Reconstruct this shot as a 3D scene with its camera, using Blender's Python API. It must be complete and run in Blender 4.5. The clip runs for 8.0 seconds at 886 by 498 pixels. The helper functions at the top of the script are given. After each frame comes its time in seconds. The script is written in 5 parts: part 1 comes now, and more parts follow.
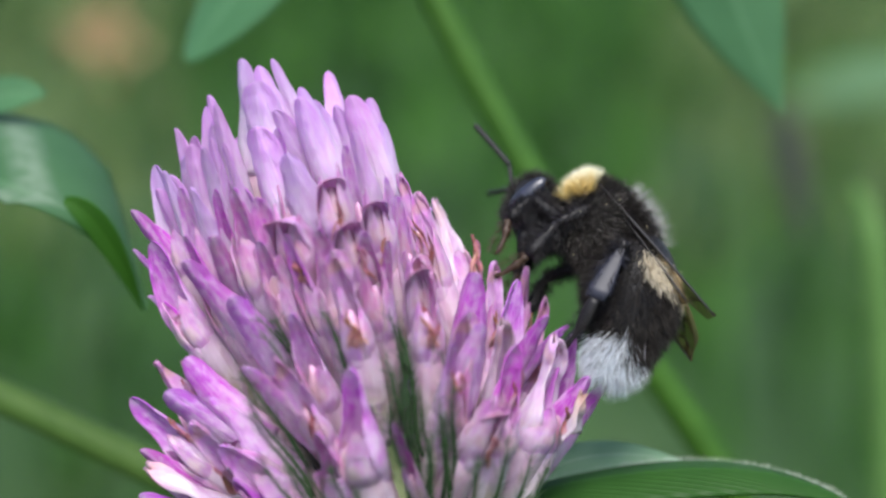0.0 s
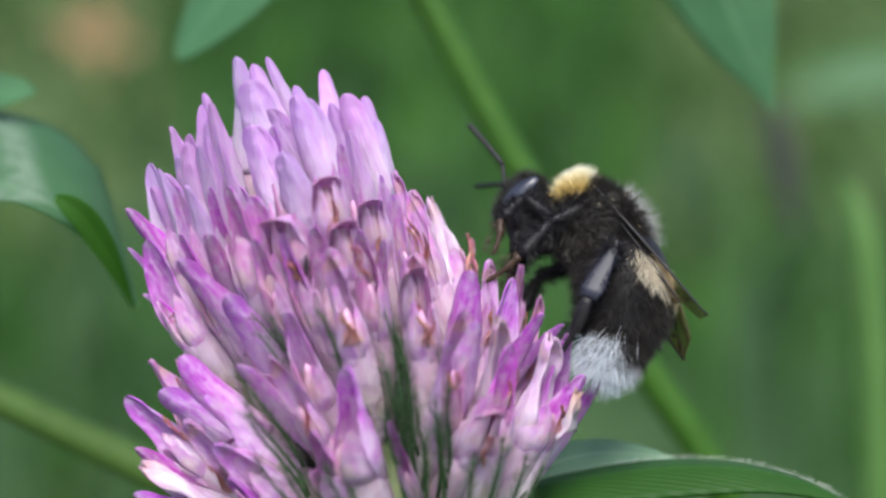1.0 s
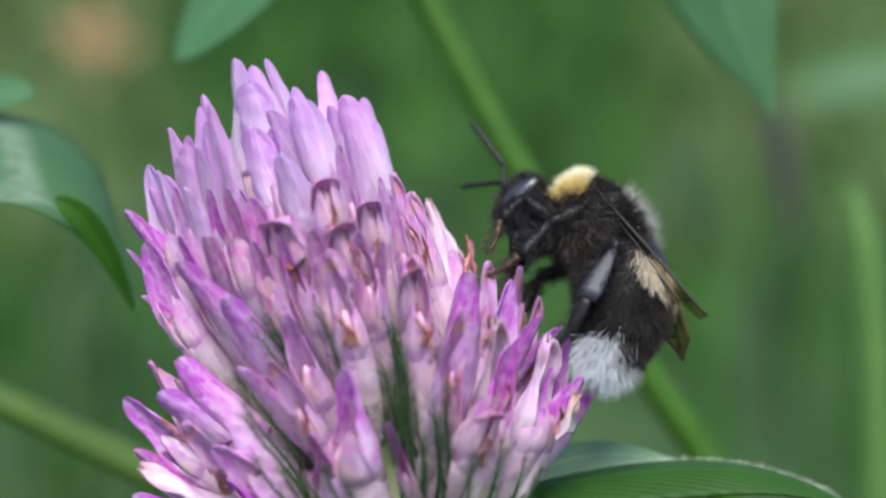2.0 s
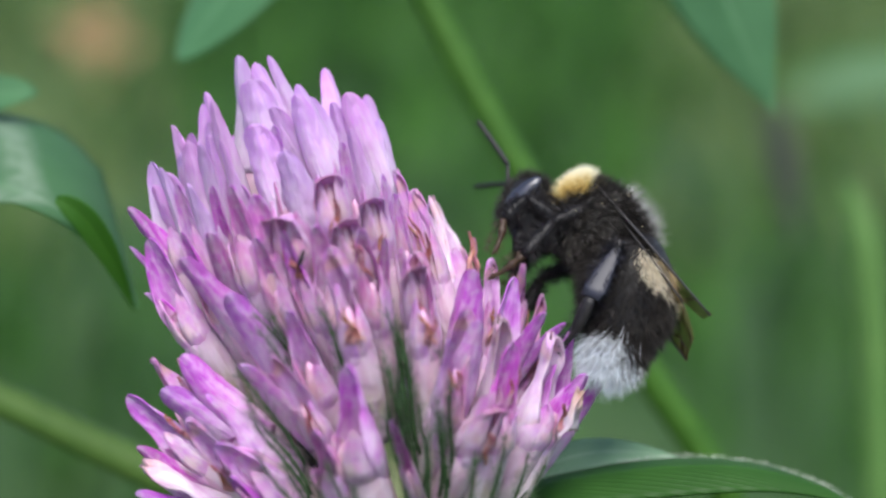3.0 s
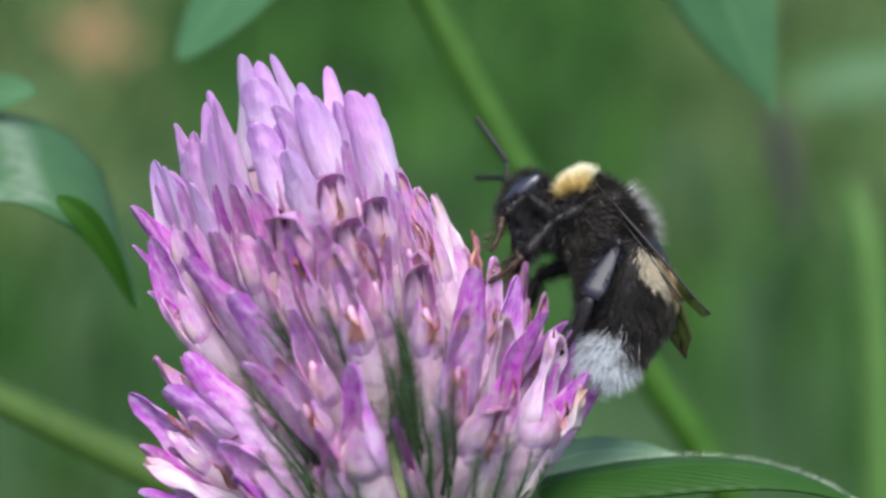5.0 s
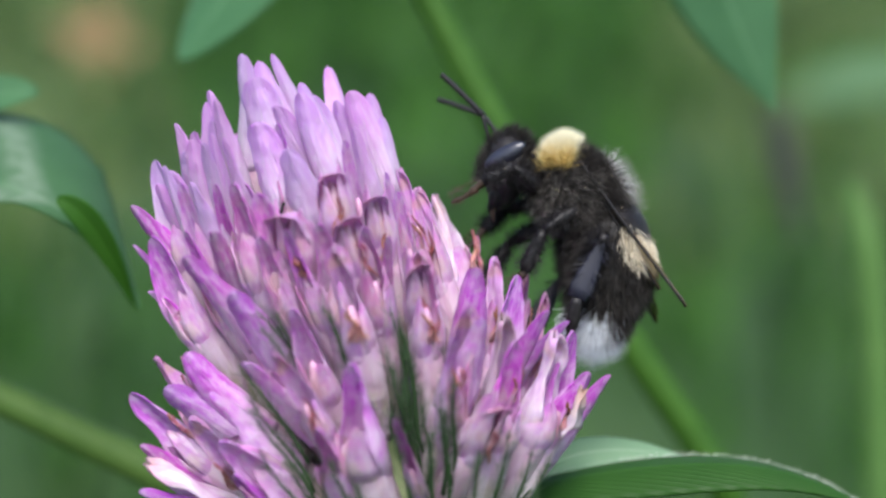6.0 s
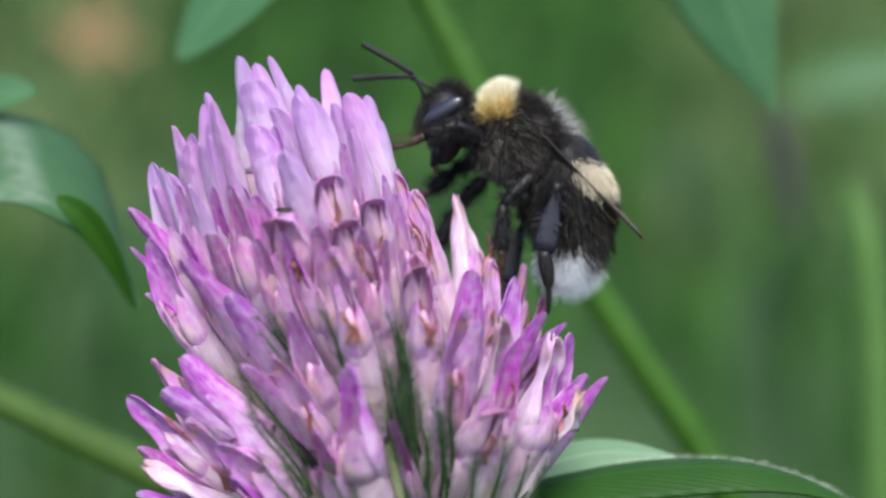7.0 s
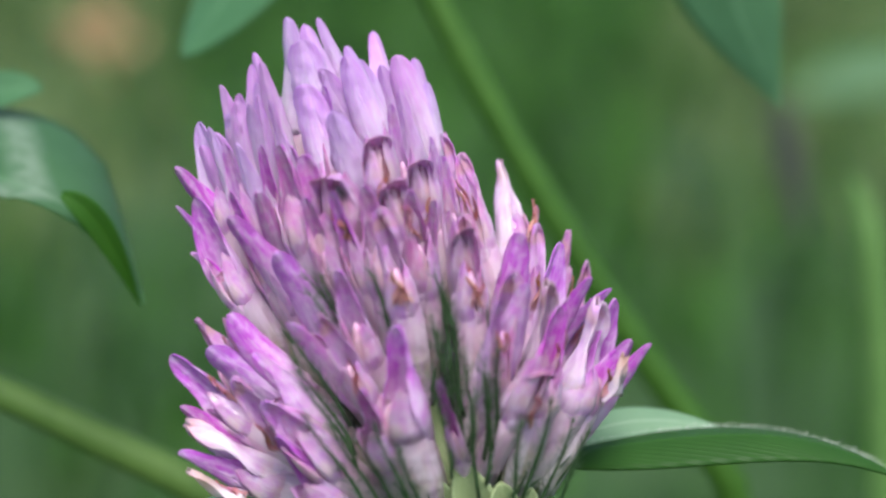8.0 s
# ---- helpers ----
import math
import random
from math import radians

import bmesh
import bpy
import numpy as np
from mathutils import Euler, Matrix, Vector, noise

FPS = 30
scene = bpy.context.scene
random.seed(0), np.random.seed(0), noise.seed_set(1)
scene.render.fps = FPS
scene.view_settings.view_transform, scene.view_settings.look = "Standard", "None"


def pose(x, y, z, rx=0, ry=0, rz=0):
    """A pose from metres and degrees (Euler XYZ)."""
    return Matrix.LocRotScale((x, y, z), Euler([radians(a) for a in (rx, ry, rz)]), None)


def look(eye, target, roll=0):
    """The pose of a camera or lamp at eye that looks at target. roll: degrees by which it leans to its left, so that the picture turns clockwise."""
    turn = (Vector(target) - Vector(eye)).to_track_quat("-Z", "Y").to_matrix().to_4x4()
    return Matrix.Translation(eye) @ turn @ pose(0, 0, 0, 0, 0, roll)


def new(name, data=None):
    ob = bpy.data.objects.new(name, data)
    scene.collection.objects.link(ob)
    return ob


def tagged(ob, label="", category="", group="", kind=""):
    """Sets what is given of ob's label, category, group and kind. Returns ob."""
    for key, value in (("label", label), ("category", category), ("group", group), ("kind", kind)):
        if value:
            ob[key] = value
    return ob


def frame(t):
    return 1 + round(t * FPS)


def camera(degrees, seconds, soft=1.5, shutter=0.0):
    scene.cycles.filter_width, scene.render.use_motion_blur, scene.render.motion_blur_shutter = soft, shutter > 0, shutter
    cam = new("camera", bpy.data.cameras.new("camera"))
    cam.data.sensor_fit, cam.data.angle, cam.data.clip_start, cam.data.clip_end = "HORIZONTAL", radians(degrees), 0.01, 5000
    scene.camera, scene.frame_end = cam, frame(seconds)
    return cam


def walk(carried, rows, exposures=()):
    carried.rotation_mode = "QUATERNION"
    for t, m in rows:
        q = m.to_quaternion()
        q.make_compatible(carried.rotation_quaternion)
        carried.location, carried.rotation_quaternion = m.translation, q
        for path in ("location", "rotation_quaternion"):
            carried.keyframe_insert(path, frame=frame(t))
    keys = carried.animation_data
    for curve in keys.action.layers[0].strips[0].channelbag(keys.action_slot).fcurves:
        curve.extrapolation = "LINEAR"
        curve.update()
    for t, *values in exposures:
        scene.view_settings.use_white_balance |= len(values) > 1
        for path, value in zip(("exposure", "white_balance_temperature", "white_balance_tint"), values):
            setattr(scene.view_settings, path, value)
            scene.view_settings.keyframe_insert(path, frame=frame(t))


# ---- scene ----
from mathutils import Quaternion

MM = 0.001
REACH = 102.0                       # mm from the lens to the flower
# a frame of reference at the flower: x right, y away from the lens, z up, tipped 12 degrees down
VIEW = pose(0, 0, 0.32, -12, 0, 0)


def spot(u, v, depth=0.0):
    """A place in the flower's frame, in mm: u, v as they lie at the flower's distance, depth mm behind it."""
    k = (REACH + depth) / REACH
    return Vector((u * k, depth, v * k))


def world(p):
    return VIEW @ (Vector(p) * MM)


def lens_pose(du, dv):
    """The camera's pose with the picture shifted by du, dv mm at the flower."""
    return VIEW @ pose(0, -REACH * MM, 0, 90 + math.degrees(math.atan2(dv, REACH)), 0, math.degrees(math.atan2(du, REACH)))


# ---- camera ----
cam = camera(30.0, 8.0, 2.6, 0.4)
cam.data.dof.use_dof = True
cam.data.dof.focus_distance = (REACH - 3.0) * MM
cam.data.dof.aperture_fstop = 16.0
walk(cam, [(0.0, lens_pose(0.45, 0.08)), (0.5, lens_pose(0.24, -0.04)), (1.0, lens_pose(-0.08, -0.05)), (1.5, lens_pose(-0.08, 0.05)),
           (3.0, lens_pose(-0.04, 0.03)), (3.5, lens_pose(0, 0)), (4.5, lens_pose(0, 0)), (6.0, lens_pose(0.04, 0)),
           (6.5, lens_pose(0.06, -0.04)), (7.0, lens_pose(0, 0)), (7.5, lens_pose(0.06, -0.06)), (8.0, lens_pose(0.28, -0.25))])

# ---- light ----
sky_world = bpy.data.worlds.new("sky")
scene.world = sky_world
sky_world.use_nodes = True
wn = sky_world.node_tree
sky = wn.nodes.new("ShaderNodeTexSky")
sky.sky_type, sky.sun_disc = 'NISHITA', False
SUN_EL, SUN_AZ = 59.0, 177.0        # high, behind the lens
sky.sun_elevation, sky.sun_rotation = radians(SUN_EL), radians(SUN_AZ)
sky.air_density, sky.dust_density, sky.ozone_density = 1.0, 1.5, 1.0
wn.links.new(sky.outputs[0], wn.nodes["Background"].inputs[0])
wn.nodes["Background"].inputs[1].default_value = 0.14
sun = new("sun", bpy.data.lights.new("sun", 'SUN'))
sun.data.energy, sun.data.angle, sun.data.color = 2.8, radians(30), (0.99, 0.975, 0.955)
az, el = radians(SUN_AZ), radians(SUN_EL)
sun_from = Vector((math.sin(az) * math.cos(el), math.cos(az) * math.cos(el), math.sin(el)))
sun.matrix_world = look(sun_from * 5, (0, 0, 0))
scene.view_settings.exposure = 0.66


# ---- materials ----
def nodes_of(name):
    m = bpy.data.materials.new(name)
    m.use_nodes = True
    nt = m.node_tree
    b = nt.nodes["Principled BSDF"]
    return m, nt, b


def node(nt, kind, **inputs):
    n = nt.nodes.new(kind)
    for k, v in inputs.items():
        n.inputs[k.replace("_", " ")].default_value = v
    return n


def ramp(nt, source, stops):
    r = nt.nodes.new("ShaderNodeValToRGB")
    e = r.color_ramp.elements
    while len(e) < len(stops):
        e.new(0.5)
    for i, (p, c) in enumerate(stops):
        e[i].position, e[i].color = p, (*c, 1)
    nt.links.new(source, r.inputs[0])
    return r.outputs[0]


def mix(nt, fac, a, b, how='MIX'):
    m = nt.nodes.new("ShaderNodeMix")
    m.data_type, m.blend_type = 'RGBA', how
    for i, v in ((0, fac), (6, a), (7, b)):
        if isinstance(v, (int, float)):
            m.inputs[i].default_value = v
        elif isinstance(v, tuple):
            m.inputs[i].default_value = (*v, 1)
        else:
            nt.links.new(v, m.inputs[i])
    return m.outputs[2]


def maths(nt, op, a, b=0.0, clamp=False):
    m = nt.nodes.new("ShaderNodeMath")
    m.operation, m.use_clamp = op, clamp
    for i, v in enumerate((a, b)):
        if isinstance(v, (int, float)):
            m.inputs[i].default_value = v
        else:
            nt.links.new(v, m.inputs[i])
    return m.outputs[0]


def noise_tex(nt, scale, detail=3.0, coord=None, stretch=None):
    n = node(nt, "ShaderNodeTexNoise", Scale=scale, Detail=detail)
    if coord is None:
        coord = nt.nodes.new("ShaderNodeTexCoord").outputs["Object"]
    if stretch:
        mp = nt.nodes.new("ShaderNodeMapping")
        mp.inputs["Scale"].default_value = stretch
        nt.links.new(coord, mp.inputs[0])
        coord = mp.outputs[0]
    nt.links.new(coord, n.inputs["Vector"])
    return n.outputs["Fac"]


def bumped(nt, b, height, strength, distance):
    bp = node(nt, "ShaderNodeBump", Strength=strength, Distance=distance)
    nt.links.new(height, bp.inputs["Height"])
    nt.links.new(bp.outputs[0], b.inputs["Normal"])


def translucent(nt, b, colour, amount):
    """Lets part of the light through a thin petal or leaf."""
    t = nt.nodes.new("ShaderNodeBsdfTranslucent")
    nt.links.new(colour, t.inputs[0])
    mx = nt.nodes.new("ShaderNodeMixShader")
    mx.inputs[0].default_value = amount
    out = nt.nodes["Material Output"]
    nt.links.new(b.outputs[0], mx.inputs[1])
    nt.links.new(t.outputs[0], mx.inputs[2])
    nt.links.new(mx.outputs[0], out.inputs[0])


def uv_parts(nt):
    uv = nt.nodes.new("ShaderNodeUVMap")
    uv.uv_map = "UVMap"
    sp = nt.nodes.new("ShaderNodeSeparateXYZ")
    nt.links.new(uv.outputs[0], sp.inputs[0])
    return uv.outputs[0], sp.outputs[0], sp.outputs[1]


def petal_material(name, stops, vein=0.35, rough=0.55, dry=0.0, thin=0.42, wax=0.0, mottle=1.0, deep=1.28):
    """Petal colour along its length (UV x), with veins along it and a shade of its own for each floret."""
    m, nt, b = nodes_of(name)
    uv, along, across = uv_parts(nt)
    info = nt.nodes.new("ShaderNodeObjectInfo")
    wob = noise_tex(nt, 600.0, 2.0)
    shift = maths(nt, 'ADD', along, maths(nt, 'MULTIPLY', maths(nt, 'SUBTRACT', info.outputs["Random"], 0.5), 0.22))
    shift = maths(nt, 'ADD', shift, maths(nt, 'MULTIPLY', maths(nt, 'SUBTRACT', wob, 0.5), 0.25), True)
    base = ramp(nt, shift, stops)
    veins = noise_tex(nt, 14.0, 2.0, uv, (0.35, 3.0, 1.0))
    vein_f = maths(nt, 'MULTIPLY', ramp(nt, veins, [(0.45, (0, 0, 0)), (0.62, (1, 1, 1))]), vein)
    col = mix(nt, vein_f, base, (0.70, 0.22, 0.72))
    blot = ramp(nt, noise_tex(nt, 800.0, 4.0, None, (1.0, 1.0, 0.3)), [(0.48, (0, 0, 0)), (0.68, (1, 1, 1))])
    col = mix(nt, maths(nt, 'MULTIPLY', blot, 0.55), col, (0.93, 0.70, 0.95))
    blush = ramp(nt, noise_tex(nt, 1000.0, 4.0, None, (1.0, 1.0, 0.3)), [(0.5, (0, 0, 0)), (0.66, (1, 1, 1))])
    col = mix(nt, maths(nt, 'MULTIPLY', blush, 0.42 * mottle), col, (0.66, 0.22, 0.66))
    streak = ramp(nt, noise_tex(nt, 9.0, 3.0, uv, (0.12, 4.5, 1.0)), [(0.5, (0, 0, 0)), (0.66, (1, 1, 1))])
    col = mix(nt, maths(nt, 'MULTIPLY', streak, 0.6), col, (0.97, 0.82, 0.95))
    grain = noise_tex(nt, 2400.0, 3.0, None, (1.0, 1.0, 0.45))
    col = mix(nt, maths(nt, 'MULTIPLY', ramp(nt, grain, [(0.5, (0, 0, 0)), (0.68, (1, 1, 1))]), 0.35 * mottle), col, (0.97, 0.84, 0.95))
    col = mix(nt, maths(nt, 'MULTIPLY', ramp(nt, grain, [(0.34, (1, 1, 1)), (0.48, (0, 0, 0))]), 0.2 * mottle), col, (0.74, 0.30, 0.72))
    tint = node(nt, "ShaderNodeHueSaturation", Saturation=deep)
    nt.links.new(maths(nt, 'ADD', maths(nt, 'MULTIPLY', info.outputs["Random"], 0.05), 0.467), tint.inputs["Hue"])
    val = maths(nt, 'ADD', maths(nt, 'MULTIPLY', maths(nt, 'FRACT', maths(nt, 'MULTIPLY', info.outputs["Random"], 7.3)), 0.26), 0.88)
    nt.links.new(val, tint.inputs["Value"])
    nt.links.new(col, tint.inputs["Color"])
    out = tint.outputs[0]
    if dry:
        d = ramp(nt, noise_tex(nt, 420.0, 3.0), [(0.5, (0, 0, 0)), (0.64, (1, 1, 1))])
        out = mix(nt, maths(nt, 'MULTIPLY', d, dry), out, (0.80, 0.52, 0.30))
    nt.links.new(out, b.inputs["Base Color"])
    b.inputs["Roughness"].default_value = rough
    b.inputs["Sheen Weight"].default_value = 0.15
    b.inputs["Coat Weight"].default_value = wax
    b.inputs["Coat Roughness"].default_value = 0.18
    bumped(nt, b, maths(nt, 'ADD', veins, maths(nt, 'MULTIPLY', grain, 0.8)), 0.7, 0.00025)
    translucent(nt, b, out, thin)
    return m


WHITE = (0.84, 0.68, 0.79)
MAT_BANNER = petal_material("petal_lilac", [(0.0, (0.95, 0.89, 0.94)), (0.3, (0.96, 0.84, 0.95)), (0.52, (0.95, 0.72, 0.97)), (0.76, (0.92, 0.57, 0.97)), (1.0, (0.88, 0.48, 0.95))], 0.14, 0.42, 0.0, 0.28, 0.0, 0.45, 1.3)
MAT_BANNER_BUD = petal_material("petal_young", [(0.0, WHITE), (0.28, (0.92, 0.74, 0.90)), (0.48, (0.82, 0.40, 0.80)), (0.7, (0.75, 0.27, 0.78)), (1.0, (0.72, 0.24, 0.77))], 0.28, 0.42, 0.0, 0.25, 0.0, 1.3, 1.42)
MAT_BANNER_DEEP = petal_material("petal_pink", [(0.0, WHITE), (0.42, (0.93, 0.74, 0.88)), (0.64, (0.87, 0.45, 0.80)), (0.84, (0.80, 0.30, 0.77)), (1.0, (0.79, 0.31, 0.82))], 0.28, 0.45, 0.12, 0.25, 0.0, 1.5, 1.33)
MAT_HOOD = petal_material("petal_hooded", [(0.0, WHITE), (0.45, (0.92, 0.72, 0.86)), (0.72, (0.85, 0.50, 0.79)), (0.9, (0.66, 0.30, 0.56)), (1.0, (0.52, 0.18, 0.38))], 0.3, 0.45, 0.3, 0.25)
MAT_WINGP = petal_material("petal_wing", [(0.0, (0.76, 0.56, 0.66)), (0.35, (0.94, 0.74, 0.85)), (0.6, (0.90, 0.52, 0.76)), (0.8, (0.84, 0.40, 0.70)), (1.0, (0.70, 0.30, 0.55))], 0.28, 0.3, 0.3, 0.25, 0.8, 1.3)
MAT_KEEL = petal_material("petal_keel", [(0.0, (0.76, 0.58, 0.66)), (0.4, (0.93, 0.74, 0.85)), (0.7, (0.89, 0.62, 0.80)), (1.0, (0.76, 0.44, 0.60))], 0.2, 0.3, 0.35, 0.25, 0.8)
MAT_TUBE = petal_material("petal_tube", [(0.0, (0.20, 0.28, 0.10)), (0.24, (0.33, 0.36, 0.19)), (0.42, (0.52, 0.47, 0.38)), (0.62, (0.70, 0.54, 0.58)), (1.0, (0.84, 0.60, 0.73))], 0.1, 0.45, 0.0, 0.3, 0.0, 0.6, 1.05)
MAT_DRY = petal_material("petal_withered", [(0.0, WHITE), (0.45, (0.93, 0.74, 0.87)), (0.68, (0.86, 0.50, 0.78)), (0.86, (0.68, 0.28, 0.60)), (1.0, (0.48, 0.17, 0.34))], 0.3, 0.5, 0.45, 0.38, 0.0, 1.3)
MAT_DRY_PALE = petal_material("petal_dried_pale", [(0.0, (0.86, 0.74, 0.80)), (0.5, (0.94, 0.82, 0.88)), (0.8, (0.88, 0.64, 0.74)), (1.0, (0.70, 0.42, 0.40))], 0.25, 0.5, 0.4, 0.25, 0.3, 1.0, 1.1)
MAT_PAPER = petal_material("petal_papery", [(0.0, (0.93, 0.84, 0.86)), (0.6, (0.93, 0.80, 0.84)), (0.85, (0.86, 0.64, 0.52)), (1.0, (0.66, 0.40, 0.24))], 0.2, 0.5, 0.3, 0.3, 0.0, 0.4, 1.0)
MAT_BROWN = petal_material("petal_brown", [(0.0, (0.90, 0.60, 0.48)), (0.5, (0.82, 0.44, 0.28)), (1.0, (0.56, 0.26, 0.14))], 0.1, 0.6)


def leaf_material(name, dark, light, mark=0.0, rough=0.5, through_col=None, rib_at=0.5):
    m, nt, b = nodes_of(name)
    uv, along, across = uv_parts(nt)
    mid = maths(nt, 'ABSOLUTE', maths(nt, 'SUBTRACT', across, rib_at))
    grain = noise_tex(nt, 350.0, 4.0)
    broad = noise_tex(nt, 90.0, 2.0)
    col = mix(nt, grain, dark, light)
    col = mix(nt, maths(nt, 'MULTIPLY', broad, 0.35), col, (light[0] * 1.3, light[1] * 1.15, light[2] * 1.1))
    # side veins sweep forward from the midrib
    phase = maths(nt, 'SUBTRACT', maths(nt, 'MULTIPLY', along, 46.0), maths(nt, 'MULTIPLY', mid, 40.0))
    rib = maths(nt, 'POWER', maths(nt, 'ABSOLUTE', maths(nt, 'SINE', phase)), 9.0)
    col = mix(nt, maths(nt, 'MULTIPLY', rib, 0.08), col, (light[0] * 1.8, light[1] * 1.5, light[2] * 1.6))
    core = ramp(nt, mid, [(0.0, (1, 1, 1)), (0.035, (0, 0, 0))])
    col = mix(nt, maths(nt, 'MULTIPLY', core, 0.6), col, (light[0] * 2.0, light[1] * 1.6, light[2] * 1.8))
    if mark:
        v = maths(nt, 'ADD', maths(nt, 'SUBTRACT', along, maths(nt, 'MULTIPLY', mid, -0.55)), maths(nt, 'MULTIPLY', broad, 0.1))
        band = ramp(nt, v, [(0.56, (0, 0, 0)), (0.64, (1, 1, 1)), (0.70, (1, 1, 1)), (0.78, (0, 0, 0))])
        band = mix(nt, 1.0, band, ramp(nt, noise_tex(nt, 800.0, 3.0), [(0.3, (0.25, 0.25, 0.25)), (0.6, (1, 1, 1))]), 'MULTIPLY')
        col = mix(nt, maths(nt, 'MULTIPLY', band, mark), col, (0.42, 0.52, 0.40))
    nt.links.new(col, b.inputs["Base Color"])
    b.inputs["Roughness"].default_value = rough
    b.inputs["Specular IOR Level"].default_value = 0.25
    bumped(nt, b, maths(nt, 'ADD', maths(nt, 'MULTIPLY', rib, 0.5), grain), 0.3, 0.0002)
    translucent(nt, b, mix(nt, 0.7, col, through_col or col), 0.45 if through_col else 0.35)
    return m


MAT_LEAF = leaf_material("clover_leaf_green", (0.05, 0.14, 0.062), (0.095, 0.22, 0.10), 0.5, 0.6, (0.10, 0.40, 0.02), 0.86)
MAT_LEAF_PLAIN = leaf_material("leaf_green", (0.05, 0.15, 0.06), (0.085, 0.225, 0.095), 0.0, 0.55)
MAT_LEAF_FRESH = leaf_material("leaf_fresh_green", (0.018, 0.078, 0.009), (0.034, 0.115, 0.016), 0.0, 0.5)
# underside green, its colour set to carry light shining through the curled leaf
MAT_LEAF_UNDER_LIT = leaf_material("leaf_underside_lit", (0.032, 0.12, 0.011), (0.052, 0.17, 0.018), 0.0, 0.5, (0.10, 0.40, 0.02))
MAT_LEAF_DULL = leaf_material("leaf_dull_green", (0.13, 0.27, 0.15), (0.27, 0.44, 0.27), 0.0, 0.36)
MAT_LEAF_PALE = leaf_material("leaf_pale_green", (0.075, 0.17, 0.075), (0.11, 0.22, 0.10), 0.0, 0.5)
MAT_LEAF_DEAD = leaf_material("leaf_withered", (0.05, 0.06, 0.05), (0.08, 0.09, 0.075), 0.0, 0.8)


def plain_material(name, a, b_col, scale, rough, bump=0.3, dist=0.0002, spec=0.5, detail=4.0, random=False):
    m, nt, b = nodes_of(name)
    n = noise_tex(nt, scale, detail)
    n2 = noise_tex(nt, scale * 0.17, 2.0)
    f = maths(nt, 'ADD', maths(nt, 'MULTIPLY', n, 0.6), maths(nt, 'MULTIPLY', n2, 0.4))
    if random:
        geo = nt.nodes.new("ShaderNodeNewGeometry")
        f = maths(nt, 'ADD', maths(nt, 'MULTIPLY', f, 0.5), maths(nt, 'MULTIPLY', geo.outputs["Random Per Island"], 0.5))
    nt.links.new(ramp(nt, f, [(0.3, a), (0.7, b_col)]), b.inputs["Base Color"])
    b.inputs["Roughness"].default_value = rough
    b.inputs["Specular IOR Level"].default_value = spec
    if bump:
        bumped(nt, b, n, bump, dist)
    return m


MAT_STEM = plain_material("stem_green", (0.03, 0.09, 0.009), (0.05, 0.13, 0.015), 500, 0.55, spec=0.2)
MAT_STEM_PALE = plain_material("stem_pale", (0.065, 0.15, 0.034), (0.11, 0.21, 0.055), 500, 0.55, spec=0.2)
MAT_STEM_DARK = plain_material("stem_olive", (0.058, 0.122, 0.023), (0.096, 0.172, 0.037), 500, 0.55, spec=0.2)
MAT_SEPAL = plain_material("sepal_green", (0.018, 0.052, 0.016), (0.06, 0.125, 0.04), 700, 0.6)
MAT_CORE = plain_material("receptacle_green", (0.14, 0.20, 0.07), (0.30, 0.36, 0.18), 500, 0.6)
MAT_HAIR_PALE = plain_material("plant_hair", (0.5, 0.55, 0.45), (0.7, 0.72, 0.62), 700, 0.5, 0)
MAT_FUR_BLACK = plain_material("fur_black", (0.009, 0.0075, 0.007), (0.05, 0.043, 0.038), 900, 0.5, 0, spec=0.3, random=True)
MAT_FUR_GREY = plain_material("fur_grey", (0.14, 0.135, 0.13), (0.62, 0.60, 0.58), 900, 0.5, 0, random=True)
MAT_FUR_BROWN = plain_material("fur_brown_grey", (0.07, 0.06, 0.05), (0.34, 0.31, 0.28), 900, 0.5, 0, random=True)


def collar_material():
    """Golden at the shoulders; light from above is put in as a paler back."""
    m, nt, b = nodes_of("fur_yellow_lit_top")
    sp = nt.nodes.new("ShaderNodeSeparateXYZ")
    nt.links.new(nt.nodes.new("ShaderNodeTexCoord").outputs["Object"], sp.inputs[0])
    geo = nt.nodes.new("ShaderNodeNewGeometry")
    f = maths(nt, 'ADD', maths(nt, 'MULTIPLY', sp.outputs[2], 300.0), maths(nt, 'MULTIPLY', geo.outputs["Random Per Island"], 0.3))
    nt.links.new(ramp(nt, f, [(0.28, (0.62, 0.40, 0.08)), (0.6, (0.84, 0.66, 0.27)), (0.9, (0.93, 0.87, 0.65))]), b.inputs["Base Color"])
    b.inputs["Roughness"].default_value = 0.6
    return m


MAT_FUR_GOLD = collar_material()
MAT_FUR_CREAM = plain_material("fur_cream", (0.62, 0.53, 0.38), (0.78, 0.70, 0.55), 900, 0.6, 0, random=True)
MAT_FUR_WHITE = plain_material("fur_white", (0.70, 0.74, 0.80), (0.90, 0.93, 0.96), 900, 0.6, 0, random=True)
MAT_SHELL = plain_material("shell_black", (0.008, 0.007, 0.008), (0.022, 0.018, 0.018), 1500, 0.5, 0.4, 0.00006, 0.35)
MAT_BASKET = plain_material("hind_leg_plate", (0.012, 0.012, 0.02), (0.026, 0.026, 0.042), 900, 0.46, 0.2, 0.00004, 0.4)
MAT_EYE = plain_material("eye_black", (0.012, 0.012, 0.02), (0.024, 0.024, 0.042), 6000, 0.36, 0.25, 0.00002, 1.0)
MAT_POLLEN = plain_material("pollen", (0.75, 0.62, 0.30), (0.9, 0.82, 0.55), 3000, 0.5, 0)
